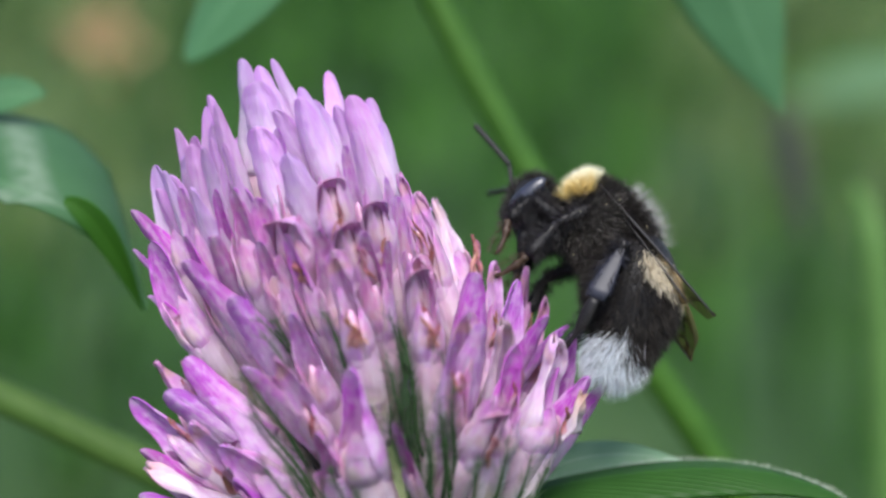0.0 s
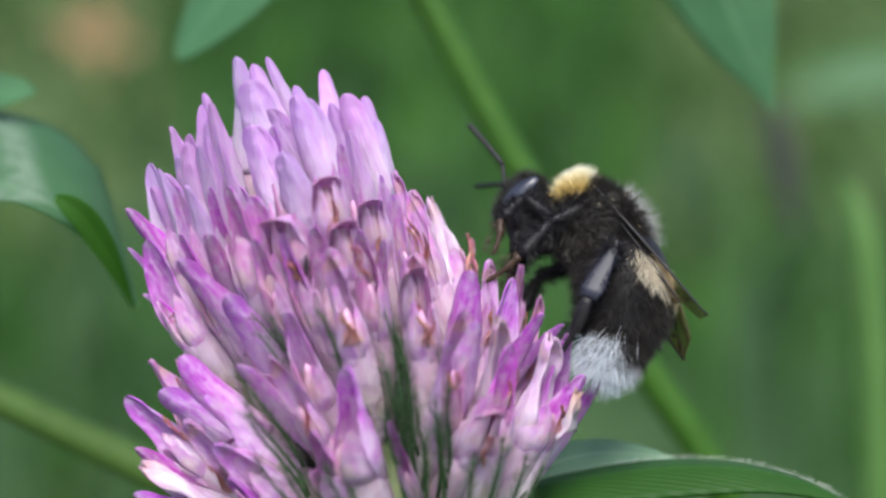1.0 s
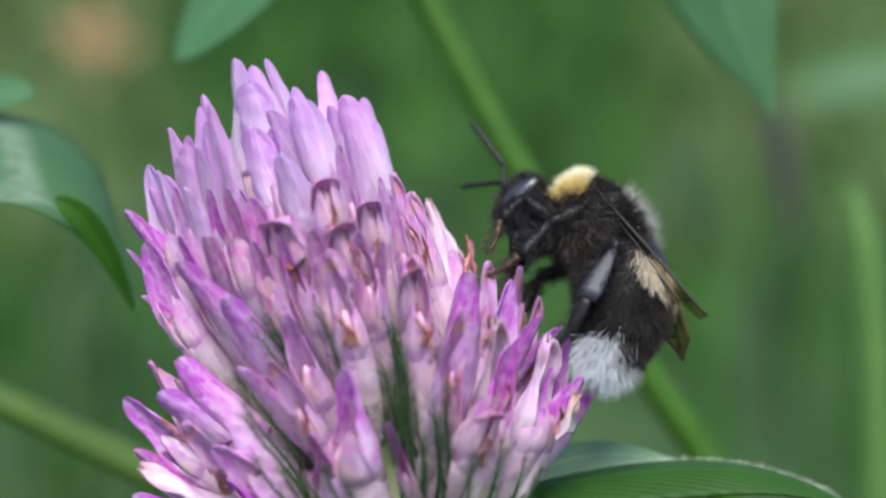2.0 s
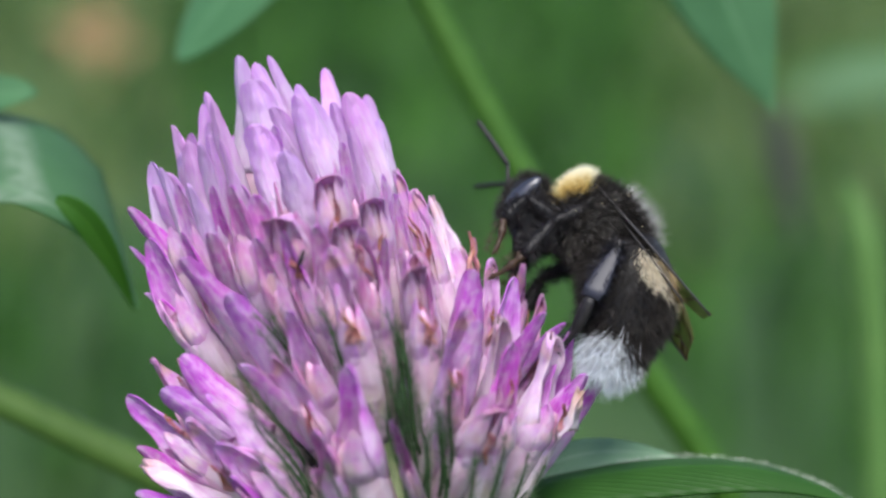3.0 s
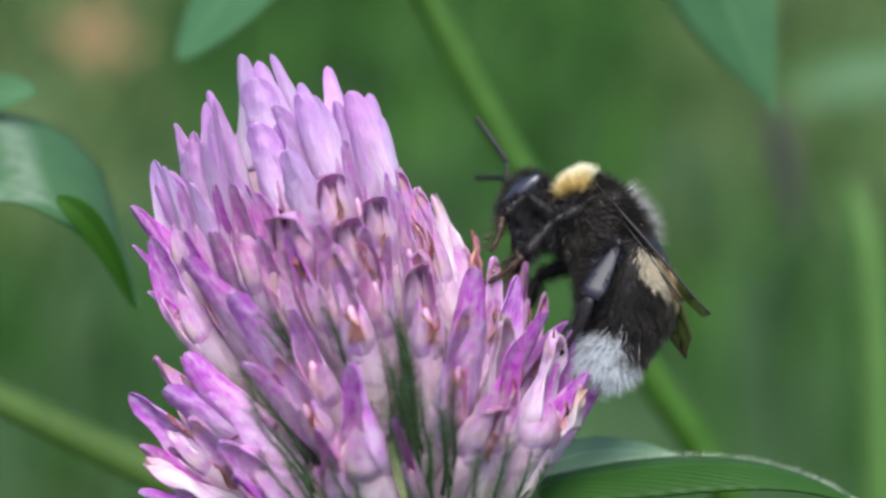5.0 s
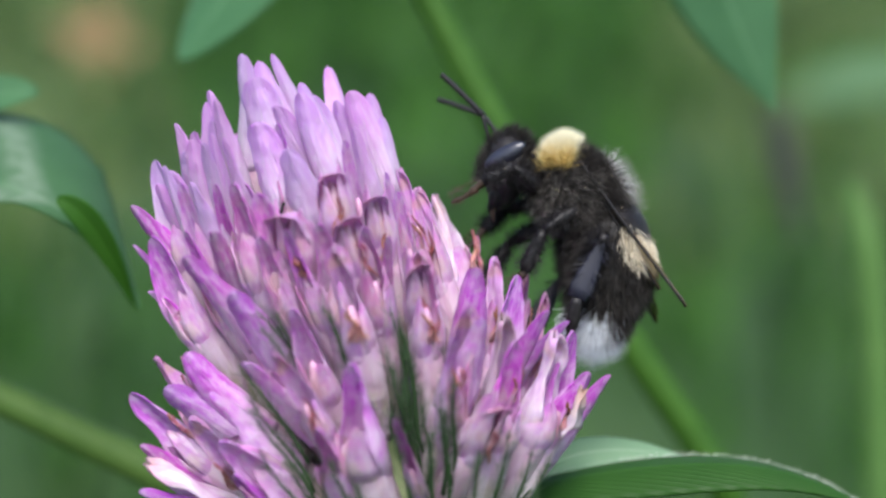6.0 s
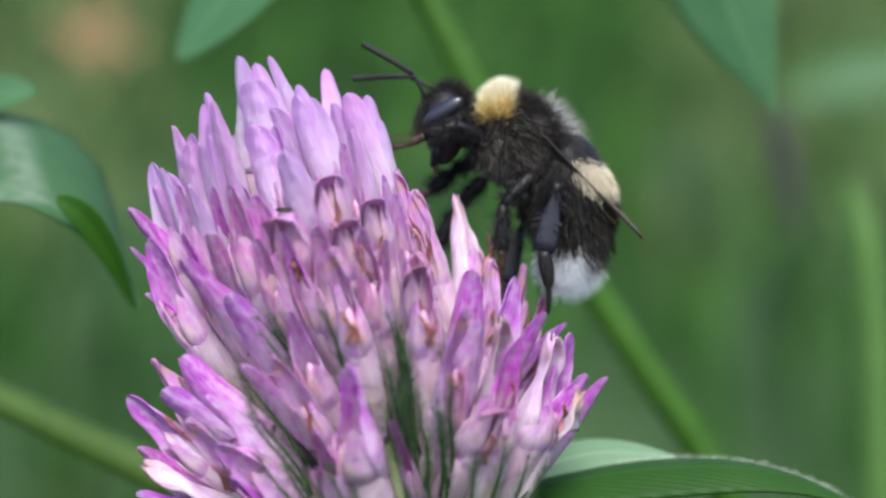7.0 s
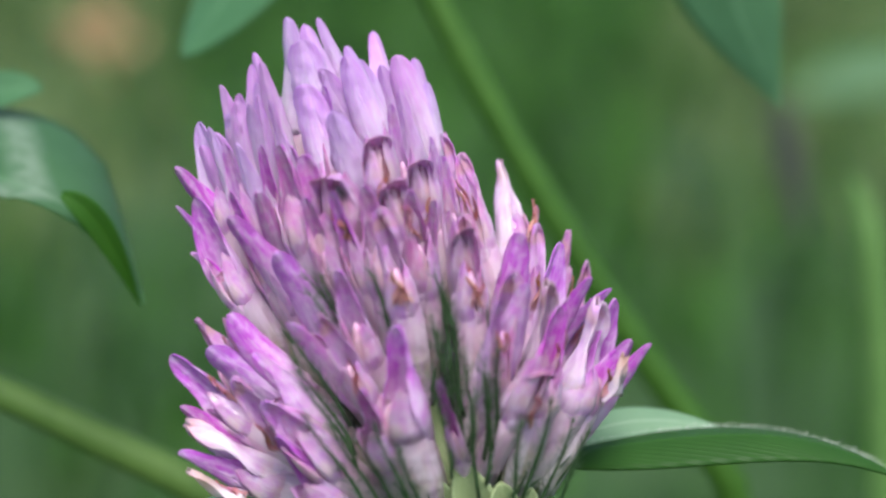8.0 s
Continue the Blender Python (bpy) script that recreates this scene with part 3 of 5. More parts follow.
def wing_mesh(rng, hand):
    """Side petal: a spoon with a swollen knee, its lip curled over the keel."""
    long, seed, fat = rng.uniform(0.85, 1.1), rng.uniform(0, 50), rng.uniform(0.96, 1.06)

    def fn(u, v, k):
        u = math.sin(u * math.pi / 2)
        q = (v - 0.5) * 2
        z = 5.4 + 4.9 * long * u + 0.35 * q * u
        half = 1.15 * max(0.04, 1 - u ** 3.5) ** 0.5
        a = hand * (1.95 + q * half)
        knee = math.exp(-((u - 0.45) / 0.28) ** 2)
        rad = (1.0 + 0.09 * knee - 0.3 * u ** 3 - 0.22 * (1 - ease(u / 0.55))) * fat - 0.07 * k
        n = noise.noise_vector(Vector((q * 1.5 + seed, u * 4.0, seed)))
        f = noise.noise_vector(Vector((q * 4 + seed, u * 12.0, seed)))
        return (Vector((math.sin(a) * rad, -0.12 * knee + math.cos(a) * rad, z)) + n * 0.14 * u + f * 0.06 * u) * MM
    return mesh_of("wing_petal", shell(14, 10, fn), MAT_WINGP)


def keel_mesh(rng):
    """The pouch in a floret's mouth."""
    tilt, fat = rng.uniform(-0.2, 0.2), rng.uniform(0.9, 1.05)
    pts = bezier((0, -0.1, 5.6), (tilt, -0.3, 7.0), (tilt, -0.42, 8.2), (0, 0.1, 9.7), 9)
    return mesh_of("keel", tube([p * MM for p in pts], [r * fat * MM for r in (0.85, 0.9, 0.92, 0.9, 0.85, 0.76, 0.64, 0.5, 0.34, 0.1)], 12, 0.92), MAT_KEEL)


def tube_mesh(rng):
    s = rng.uniform(-0.3, 0.3)
    pts = bezier((0, 0, 0), (s, 0.1, 2.5), (-s, -0.1, 5), (0, 0.05, 9.0), 10)
    return mesh_of("floret", tube([p * MM for p in pts], [r * MM for r in (0.80, 0.90, 0.96, 1.01, 1.04, 1.06, 1.07, 1.07, 1.06, 1.0, 0.75)], 14), MAT_TUBE)


def calyx_mesh(rng):
    """Five thread-like sepals with fine hairs."""
    bm = bmesh.new()
    roots = []
    for k in range(5):
        a = 2 * math.pi * (k + 0.5) / 5 + rng.uniform(-0.2, 0.2)
        o = Vector((math.cos(a), math.sin(a), 0))
        ln = rng.uniform(2.2, 3.4) + (1.0 if k == 3 else 0)
        sp = rng.uniform(0.6, 1.2)
        pts = bezier(o * 0.6, o * 0.95 + Vector((0, 0, 1.6)), o * (1.0 + 0.2 * sp) + Vector((0, 0, ln * 0.7)), o * (1.0 + 0.4 * sp) + Vector((0, 0, ln)), 6)
        merge(bm, tube([p * MM for p in pts], [r * MM for r in (0.16, 0.11, 0.085, 0.07, 0.055, 0.045, 0.02)], 5))
        for _ in range(26):
            t = rng.random()
            i = min(int(t * 6), 5)
            p = pts[i].lerp(pts[i + 1], t * 6 - i)
            roots.append((p * MM, (o + Vector((rng.gauss(0, .6), rng.gauss(0, .6), 0.9))).normalized()))
    me = hair_mesh("h", roots, 0.8 * MM, 0.022 * MM, MAT_SEPAL, rng)
    bm.from_mesh(me)
    return mesh_of("calyx", bm, MAT_SEPAL)


def sepal_mesh(rng):
    """One long feathery sepal, its tip at 7 mm."""
    pts = bezier((0, 0, 0), (rng.uniform(-.7, .7), 0.4, 2.6), (rng.uniform(-.7, .7), -0.4, 5), (0, 0, 7), 8)
    bm = tube([p * MM for p in pts], [r * MM for r in (0.12, 0.115, 0.105, 0.095, 0.085, 0.07, 0.06, 0.045, 0.02)], 5)
    roots = []
    for _ in range(190):
        t = rng.random() * 0.97
        i = int(t * 8)
        a = rng.uniform(0, 6.283)
        roots.append((pts[i].lerp(pts[i + 1], t * 8 - i) * MM, Vector((math.cos(a), math.sin(a), 1.9)).normalized()))
    bm.from_mesh(hair_mesh("h", roots, 1.0 * MM, 0.03 * MM, MAT_SEPAL, rng, spread=0.2))
    return mesh_of("sepal", bm, MAT_SEPAL)


def wither_mesh(rng, big=1.0, mat=MAT_BROWN):
    """A dried, curled scrap of petal."""
    s1, s2, off = rng.uniform(0, 6), rng.uniform(0.9, 1.6), rng.uniform(-0.6, 0.6)
    wide, lean = rng.uniform(0.26, 0.6) * big, rng.uniform(-0.7, 0.7)

    def fn(u, v, k):
        q = (v - 0.5) * 2
        turn = 1.6 * u + s1
        w = wide * q * (1 - 0.6 * u)
        return Vector((off + w * math.cos(turn) + lean * u + 0.15 * math.sin(8 * u + s1), -1.08 - 0.5 * u * (1 - u) - abs(w) * 0.7 + 0.1 * math.sin(5 * q + 9 * u + s1) + 0.02 * k,
                       8.9 + 2.0 * u * s2 * big ** 0.5 + 0.2 * math.cos(7 * q + s1))) * MM
    return mesh_of("dried_petal", shell(12, 9, fn), mat)


# florets of the crown: tip across and up, foot across and up, width in mm, kind
FLORETS_CROWN = [(-12.35, 12.00, -12.35, 4.92, 1.57, 'T'), (-10.68, 12.00, -8.16, 6.66, 0.91, 'T'), (-11.55, 11.55, -8.86, 4.92, 1.54, 'T'), (-11.76, 10.57, -8.51, 1.43, 2.30, 'C'),
    (-8.86, 9.73, -6.94, 3.87, 1.47, 'T'), (-9.07, 10.22, -6.77, 5.97, 1.19, 'T'), (-7.33, 11.17, -5.02, 3.52, 1.33, 'T'), (-5.90, 9.73, -3.28, 2.83, 1.61, 'T'),
    (-4.68, 9.56, -3.28, 3.87, 1.05, 'T'), (-3.98, 8.13, -2.51, 2.13, 1.05, 'T'), (-14.38, 9.80, -13.05, 3.87, 1.26, 'T'), (-14.06, 9.25, -12.53, 2.83, 1.05, 'T'),
    (-14.72, 9.04, -14.38, 3.87, 0.91, 'T'), (-16.36, 7.75, -15.07, 0.38, 1.47, 'T'), (-15.56, 6.80, -14.10, 0.73, 1.40, 'T'), (-18.04, 5.37, -15.67, -0.31, 1.47, 'T'),
    (-17.24, 5.16, -15.49, 0.03, 0.98, 'T'), (-13.50, 6.91, -12.35, 1.43, 0.98, 'T'),
    (-11.60, 3.40, -9.00, -4.20, 1.90, 'F')]
# florets of the brow: tip across and up, foot across and up, width in mm, kind
FLORETS_BROW = [(-14.31, 7.19, -13.47, 2.13, 0.84, 'T'), (-14.86, 6.59, -13.92, 1.43, 0.84, 'T'), (-10.40, 7.64, -8.86, 1.43, 1.19, 'P'), (-5.48, 7.54, -4.50, 0.73, 1.19, 'T'),
    (-7.61, 6.25, -5.90, -1.36, 1.74, 'H'), (-6.14, 6.66, -4.85, 0.03, 1.19, 'F'), (-9.80, 6.25, -7.47, -1.01, 1.74, 'T'), (-9.42, 4.29, -7.47, -3.45, 2.02, 'H'),
    (-16.33, 4.01, -14.10, -2.06, 1.19, 'F'), (-15.42, 4.22, -13.40, -2.06, 1.54, 'T'), (-14.17, 3.87, -12.70, -1.36, 0.98, 'P'), (-13.12, 3.94, -8.86, -5.20, 1.95, 'F'),
    (-6.70, 3.66, -4.15, -4.85, 1.74, 'H'), (-4.57, 4.92, -3.45, -1.71, 1.54, 'H'), (-3.63, 4.71, -2.65, -1.36, 1.26, 'F'), (-2.76, 5.02, -1.19, -1.01, 1.19, 'W'),
    (-1.78, 3.87, 0.03, -2.76, 1.33, 'W'), (-2.93, 3.52, -1.71, -4.15, 1.19, 'F'), (-11.48, 7.89, -8.34, -2.76, 2.23, 'C')]
# florets of the middle: tip across and up, foot across and up, width in mm, kind
FLORETS_MIDDLE = [(-19.09, 2.79, -15.32, -3.11, 1.74, 'L'), (-18.25, 0.59, -14.45, -5.20, 1.81, 'L'), (-19.12, 0.31, -15.84, -4.15, 0.91, 'L'), (-16.02, -0.31, -11.30, -6.94, 1.54, 'L'),
    (-16.12, 0.98, -13.05, -4.15, 1.19, 'P'), (-14.38, 1.15, -12.35, -4.15, 1.33, 'F'), (-18.00, -2.41, -13.40, -7.64, 1.95, 'L'), (-13.26, -2.55, -9.21, -9.04, 1.61, 'L'),
    (-9.91, 1.08, -6.07, -6.94, 1.19, 'P'), (-9.42, -3.73, -6.42, -10.08, 1.67, 'F'), (-6.70, 0.10, -4.50, -9.73, 1.67, 'W'), (-5.02, 1.43, -4.05, -5.55, 1.54, 'F'),
    (-0.24, 3.42, 0.28, -6.94, 1.81, 'D'), (-1.54, 0.03, -1.01, -10.43, 1.54, 'W'), (-2.30, 0.73, -1.54, -6.94, 1.26, 'H'), (-3.45, 0.73, -3.21, -6.94, 1.05, 'F'),
    (-16.89, -4.15, -12.70, -8.69, 1.74, 'W'), (-11.48, 0.73, -8.51, -5.90, 1.40, 'F'), (-7.82, 1.43, -5.72, -6.94, 1.74, 'F')]
# florets of the lower: tip across and up, foot across and up, width in mm, kind
FLORETS_LOWER = [(-10.47, -6.52, -5.72, -14.27, 1.33, 'W'), (-6.00, -7.36, -3.28, -15.67, 2.30, 'P'), (-3.07, -10.57, -1.36, -16.02, 0.91, 'P'), (-16.12, -6.45, -9.91, -12.18, 1.61, 'L'),
    (-18.14, -6.94, -13.40, -10.78, 1.61, 'W'), (-17.31, -8.48, -12.00, -12.53, 1.74, 'L'), (-14.58, -9.04, -8.51, -13.57, 2.44, 'F'), (-19.54, -9.14, -10.61, -14.97, 1.81, 'L'),
    (-13.89, -11.83, -7.82, -16.36, 2.09, 'F'), (-18.70, -11.97, -15.14, -14.62, 1.26, 'L'), (-18.67, -13.36, -12.00, -16.02, 2.09, 'D'), (-18.70, -14.69, -12.70, -17.76, 1.95, 'L'),
    (-13.12, -14.27, -7.82, -18.11, 1.95, 'P'), (-15.84, -10.61, -11.65, -13.92, 1.40, 'W'), (-12.35, -6.94, -7.82, -12.18, 1.74, 'F'), (-7.82, -11.13, -4.68, -15.67, 1.81, 'F')]
# florets of the skirt: tip across and up, foot across and up, width in mm, kind
FLORETS_SKIRT = [(2.06, -1.08, 0.56, -9.73, 1.74, 'L'), (3.24, -0.38, 2.13, -9.04, 1.26, 'W'), (1.71, -3.87, -0.49, -12.18, 1.61, 'W'), (2.30, -4.36, -0.31, -13.57, 1.81, 'F'),
    (3.49, -7.78, 0.21, -14.27, 1.61, 'H'), (4.68, -1.71, 2.65, -9.39, 1.61, 'L'), (6.21, -3.63, 3.70, -9.04, 1.54, 'L'), (7.54, -4.33, 3.00, -10.08, 1.26, 'L'),
    (4.57, -5.83, 1.95, -14.62, 1.81, 'P'), (7.26, -5.27, 3.70, -12.53, 2.09, 'D'), (8.16, -5.20, 4.05, -14.27, 1.74, 'L'), (8.79, -7.47, 4.75, -14.62, 1.54, 'L'),
    (10.01, -7.64, 5.44, -14.62, 1.54, 'L'), (5.23, -0.80, 3.35, -6.94, 0.98, 'W'), (3.87, -4.15, 1.95, -11.13, 1.54, 'D'), (6.42, -2.69, 4.05, -9.04, 1.19, 'W'),
    (0.56, -5.55, -0.49, -12.53, 1.40, 'F')]

# the floret that the bee pulls aside, by its order in the middle tier
PULLED = 12
BENT = []
SEPAL_TIPS = [(-3.2, -6.2, 14.7), (-3.4, -8.0, 12.4), (-2.6, -8.0, 12.1), (-3.0, -9.7, 9.9), (-2.1, -9.2, 10.8), (-0.2, -8.8, 10.3),
    (-0.5, -10.2, 8.4), (-9.8, -8.0, 12.8), (-10.7, -7.7, 13.2), (-10.1, -8.2, 12.2), (-11.7, -8.6, 9.4), (-11.1, -9.2, 8.3),
    (-10.5, -9.7, 7.4), (-9.8, -9.3, 4.3), (-8.7, -9.3, 3.9), (-7.6, -9.5, 3.7), (3.7, -9.0, 5.7), (-6.3, -10.4, 4.9),
    (-4.6, -9.5, 3.2), (-1.7, -10.6, 8.1), (-0.8, -10.2, 5.9), (0.5, -9.8, 8.4), (5.0, -7.3, 4.5), (6.2, -5.8, 4.0),
    (2.1, -9.1, 4.8), (-3.6, -9.4, 11.0), (-2.4, -9.8, 9.0), (-3.3, -10.2, 7.6), (0.1, -9.6, 7.2), (-6.9, -8.6, 13.6)]
# half the head's width and its middle, by height
SIDES = [(-16.0, -18.9, 6.2), (-12.5, -19.0, 8.4), (-9.0, -19.6, 10.2), (-7.0, -18.4, 10.2), (-4.0, -17.6, 8.0), (-0.3, -19.4, 3.6), (2.6, -19.6, 0.2),
         (5.0, -18.5, -2.0), (7.7, -17.0, -3.2), (9.8, -14.9, -4.8), (12.2, -12.9, -10.0)]


def bulge(u, v):
    """How far the head swells towards the lens at a place u, v, mm."""
    v = max(SIDES[0][0], min(SIDES[-1][0], v))
    for (v0, l0, r0), (v1, l1, r1) in zip(SIDES, SIDES[1:]):
        if v <= v1:
            f = (v - v0) / (v1 - v0)
            left, right = l0 + f * (l1 - l0), r0 + f * (r1 - r0)
            break
    half = (right - left) / 2
    s = max(-1.0, min(1.0, (u - (left + right) / 2) / half))
    return 0.82 * min(half, 13.5) * math.sqrt(1 - s * s)


def build_flower():
    rng = random.Random(21)
    plant = empty("clover_plant", VIEW @ Matrix.Translation(FLOWER_BASE * MM), "pink-lilac red clover head in bloom on its leafy stem", "flower")
    pts = bezier((0, 0, -2.5), (-1.5, 0, 0), (-6, 0, 4), (-10.5, 0, 11), 8)
    part("receptacle", tube([p * MM for p in pts], [r * MM for r in (1.8, 2.6, 3.0, 3.0, 2.8, 2.5, 2.1, 1.5, 0.5)], 14), MAT_CORE, plant)
    banners = {k: [banner_mesh(rng, k) for _ in range(c)] for k, c in (("T", 14), ("L", 9), ("C", 1), ("F", 14), ("P", 8), ("H", 5), ("W", 7), ("D", 3))}
    wings = [(wing_mesh(rng, -1), wing_mesh(rng, 1)) for _ in range(8)]
    keels, tubes = [keel_mesh(rng) for _ in range(5)], [tube_mesh(rng) for _ in range(3)]
    calyces = [calyx_mesh(rng) for _ in range(4)]
    scraps = [wither_mesh(rng) for _ in range(9)]
    papers = [wither_mesh(rng, 2.0, MAT_PAPER) for _ in range(4)]

    def floret(tip, root, width, kind, back=False):
        """A floret of the given width from its foot to its tip, mm from the head's base."""
        d = tip - root
        ln = max(9.0 if back else 12.5, min(18.0, d.length))
        d.normalize()
        root = tip - d * ln
        out = Vector(((tip.x + 0.6 + 0.34 * tip.z) * (0.35 if kind in "TL" else 0.7), tip.y + (2.0 if back else -3.0), -3.0))
        yv = -(out - d * out.dot(d)).normalized()
        yv.rotate(Quaternion(d, rng.gauss(0, 0.12 if kind == "H" else 0.35)))
        if kind in "TL" and rng.random() < 0.75 or kind == "C" or kind == "F" and rng.random() < 0.12:
            yv = -yv
        xv = yv.cross(d)
        rot = Matrix((xv, yv, d)).transposed().to_4x4()
        wd = width / 1.72
        root = root - yv * 0.8 * wd
        m = Matrix.Translation(root * MM) @ rot @ Matrix.Diagonal((wd, wd, ln / 15.0, 1))
        fl = part("floret", rng.choice(tubes), None, plant, "", m)
        part("banner", rng.choice(banners[kind]), None, fl)
        wl, wr = rng.choice(wings)
        grown = Matrix.Diagonal((1, 1, {"H": 1.34, "F": 1.12, "W": 1.12, "P": 1.05}.get(kind, 1.0), 1))
        part("wing_petal", wl, None, fl, "", grown)
        part("wing_petal", wr, None, fl, "", grown)
        if not back:
            part("keel", rng.choice(keels), None, fl, "", grown)
            part("calyx", rng.choice(calyces), None, fl)
            if kind in "HWD":
                part("dried_petal", rng.choice(scraps), None, fl, "curled brown dried petal")
                if kind in "WD":
                    part("dried_petal", rng.choice(scraps), None, fl, "curled brown dried petal")
                if kind == "D" and width > 2.0:
                    part("dried_petal", rng.choice(papers), None, fl, "pale papery dried petal")
        return fl, root, d, ln, rot, wd

    for tier, rows in enumerate((FLORETS_CROWN, FLORETS_BROW, FLORETS_MIDDLE, FLORETS_LOWER, FLORETS_SKIRT)):
        for i, (u, v, fu, fv, width, kind) in enumerate(rows):
            depth = bulge(u, v)
            tip = spot(u, v, -depth)
            root = spot(fu, fv, -0.45 * depth - 0.3)
            made = floret(tip - FLOWER_BASE, root - FLOWER_BASE, width, kind)
            if tier == 2 and i == PULLED:
                BENT.append(made)
            # younger florets that fill the gaps between
            u2, v2, fu2, fv2, w2 = rows[(i + 1) % len(rows)][:5]
            if tier == 0 and math.hypot(u2 - u, v2 - v) < 5.0:
                mu, mv = (u + u2) / 2, (v + v2) / 2 - 1.2
                inner = spot(mu, mv, -0.72 * bulge(mu, mv) + 0.6)
                floret(inner - FLOWER_BASE, spot((fu + fu2) / 2, (fv + fv2) / 2 - 1.0, -0.2 * depth) - FLOWER_BASE, (width + w2) / 2, "T")
            # the far side of the head
            if depth > (1.5 if tier < 2 else 5.0):
                far = Vector((tip.x + rng.uniform(-1, 1), -tip.y + rng.uniform(-1, 1), tip.z - rng.uniform(0.5, 3))) - FLOWER_BASE
                floret(far, Vector((-4.5 - 0.3 * (tip.z + 16), 0.8, tip.z + 5.0)), 1.4, "T" if tier < 2 else "F", True)
    # feathery sepals that show between the florets
    threads = [sepal_mesh(rng) for _ in range(5)]
    for x, y, z in SEPAL_TIPS:
        tip = Vector((x + rng.uniform(-0.4, 0.4), y + rng.uniform(-0.4, 0.4), z + rng.uniform(-0.8, 0.4)))
        d = (tip - Vector((tip.x * 0.35, tip.y * 0.45, tip.z - 9.0 - rng.random() * 3))).normalized()
        q = Vector((0, 0, 1)).rotation_difference(d).to_matrix().to_4x4()
        part("sepal", rng.choice(threads), None, plant, "", Matrix.Translation((tip - d * 7) * MM) @ q)
    # stem and leaves below the head
    foot = VIEW.inverted() @ Vector((0.01, 0.01, -0.03)) * 1000 - FLOWER_BASE
    stem = bezier((0.3, 0, -1), (4, 0, -25), foot * 0.6 + Vector((6, 0, 0)), foot, 20)
    part("stem", tube([p * MM for p in stem], [(1.0 + 0.02 * i) * MM for i in range(21)], 10), MAT_STEM, plant)
    rel = lambda p: p - FLOWER_BASE
    right = [rel(p) for p in (spot(3.87, -14.81, 2), spot(11.71, -13.55, 0), spot(19.55, -11.65, 0), spot(26.07, -16.00, -1))]
    behind = [rel(p) for p in (spot(4.04, -14.95, 3), spot(6.83, -12.37, 4), spot(10.49, -11.82, 4), spot(15.02, -13.00, 3))]
    part("leaf", leaf_blade(behind, (0.1, 0.75, 0.65), 2.9, 0.1, point=1.2), MAT_LEAF_DULL, plant)
    part("leaf", leaf_blade(right, (0.0, -0.92, -0.38), 4.6, -0.3, curl=0.4, point=1.2), MAT_LEAF_FRESH, plant, "fresh green leaf with a pale hairy rim")
    part("rim_hair", rim_hairs(right, (0.0, -0.92, -0.38), 4.6, -0.7, -1, 600, 0.36, rng, 0.42, 1.2), None, plant)
    low = [rel(p) for p in (spot(-1.53, -18.6, 0), spot(-7.81, -17.7, -3), spot(-13.38, -17.5, -4), spot(-21.05, -19.2, -3))]
    part("leaf", leaf_blade(low, (0.05, -0.85, -0.3), 7.0, 0.3, point=1.2), MAT_LEAF_DULL, plant)
    for end, w in (((-1.6, -6.6, 1.9), 3.4), ((0.9, -6.2, 0.6), 2.6), ((2.8, -5.2, 0.1), 2.0), ((-4.2, -6.4, 1.2), 2.6)):
        e = Vector(end)
        p = [Vector((0.4, -1.5, -4.5)), Vector((0.9 + 0.3 * e.x, -4.5, -3.2)), Vector((0.4 + 0.7 * e.x, e.y, -0.6)), e]
        part("stipule", leaf_blade(p, (1, 0.2, 0.3), w, 0.5, n=14, nv=8, curl=-0.2), MAT_CORE, plant)
    return plant


# ---- the bumblebee ----
def on_ellipsoid(rng, radii, count, keep=lambda n: True, centre=Vector((0, 0, 0))):
    out = []
    while len(out) < count:
        n = Vector((rng.gauss(0, 1), rng.gauss(0, 1), rng.gauss(0, 1))).normalized()
        if keep(n):
            p = Vector((n.x * radii[0], n.y * radii[1], n.z * radii[2]))
            nn = Vector((n.x / radii[0], n.y / radii[1], n.z / radii[2])).normalized()
            out.append(((centre + p) * MM, nn))
    return out


def abdomen_profile(f):
    """Half-width at f along the abdomen, 0 at the waist."""
    return 3.2 * (math.sin(math.pi * min(1, (0.04 + 0.96 * f) ** 0.9)) ** 0.6) * (1.03 - 0.36 * f)


def along_abdomen(f):
    """Centre line of the abdomen from the waist, mm."""
    return Vector((0.9 + 1.9 * math.sin(f * 2.2) * 0.9, 0, -9.4 * f + 0.6))


def thorax_back(p):
    """Flattens the thorax behind its collar; p in mm."""
    way = Vector((0.64, 0, 0.77))
    over = p.dot(way) - 0.95
    return p - way * (0.55 * over) if over > 0 else p


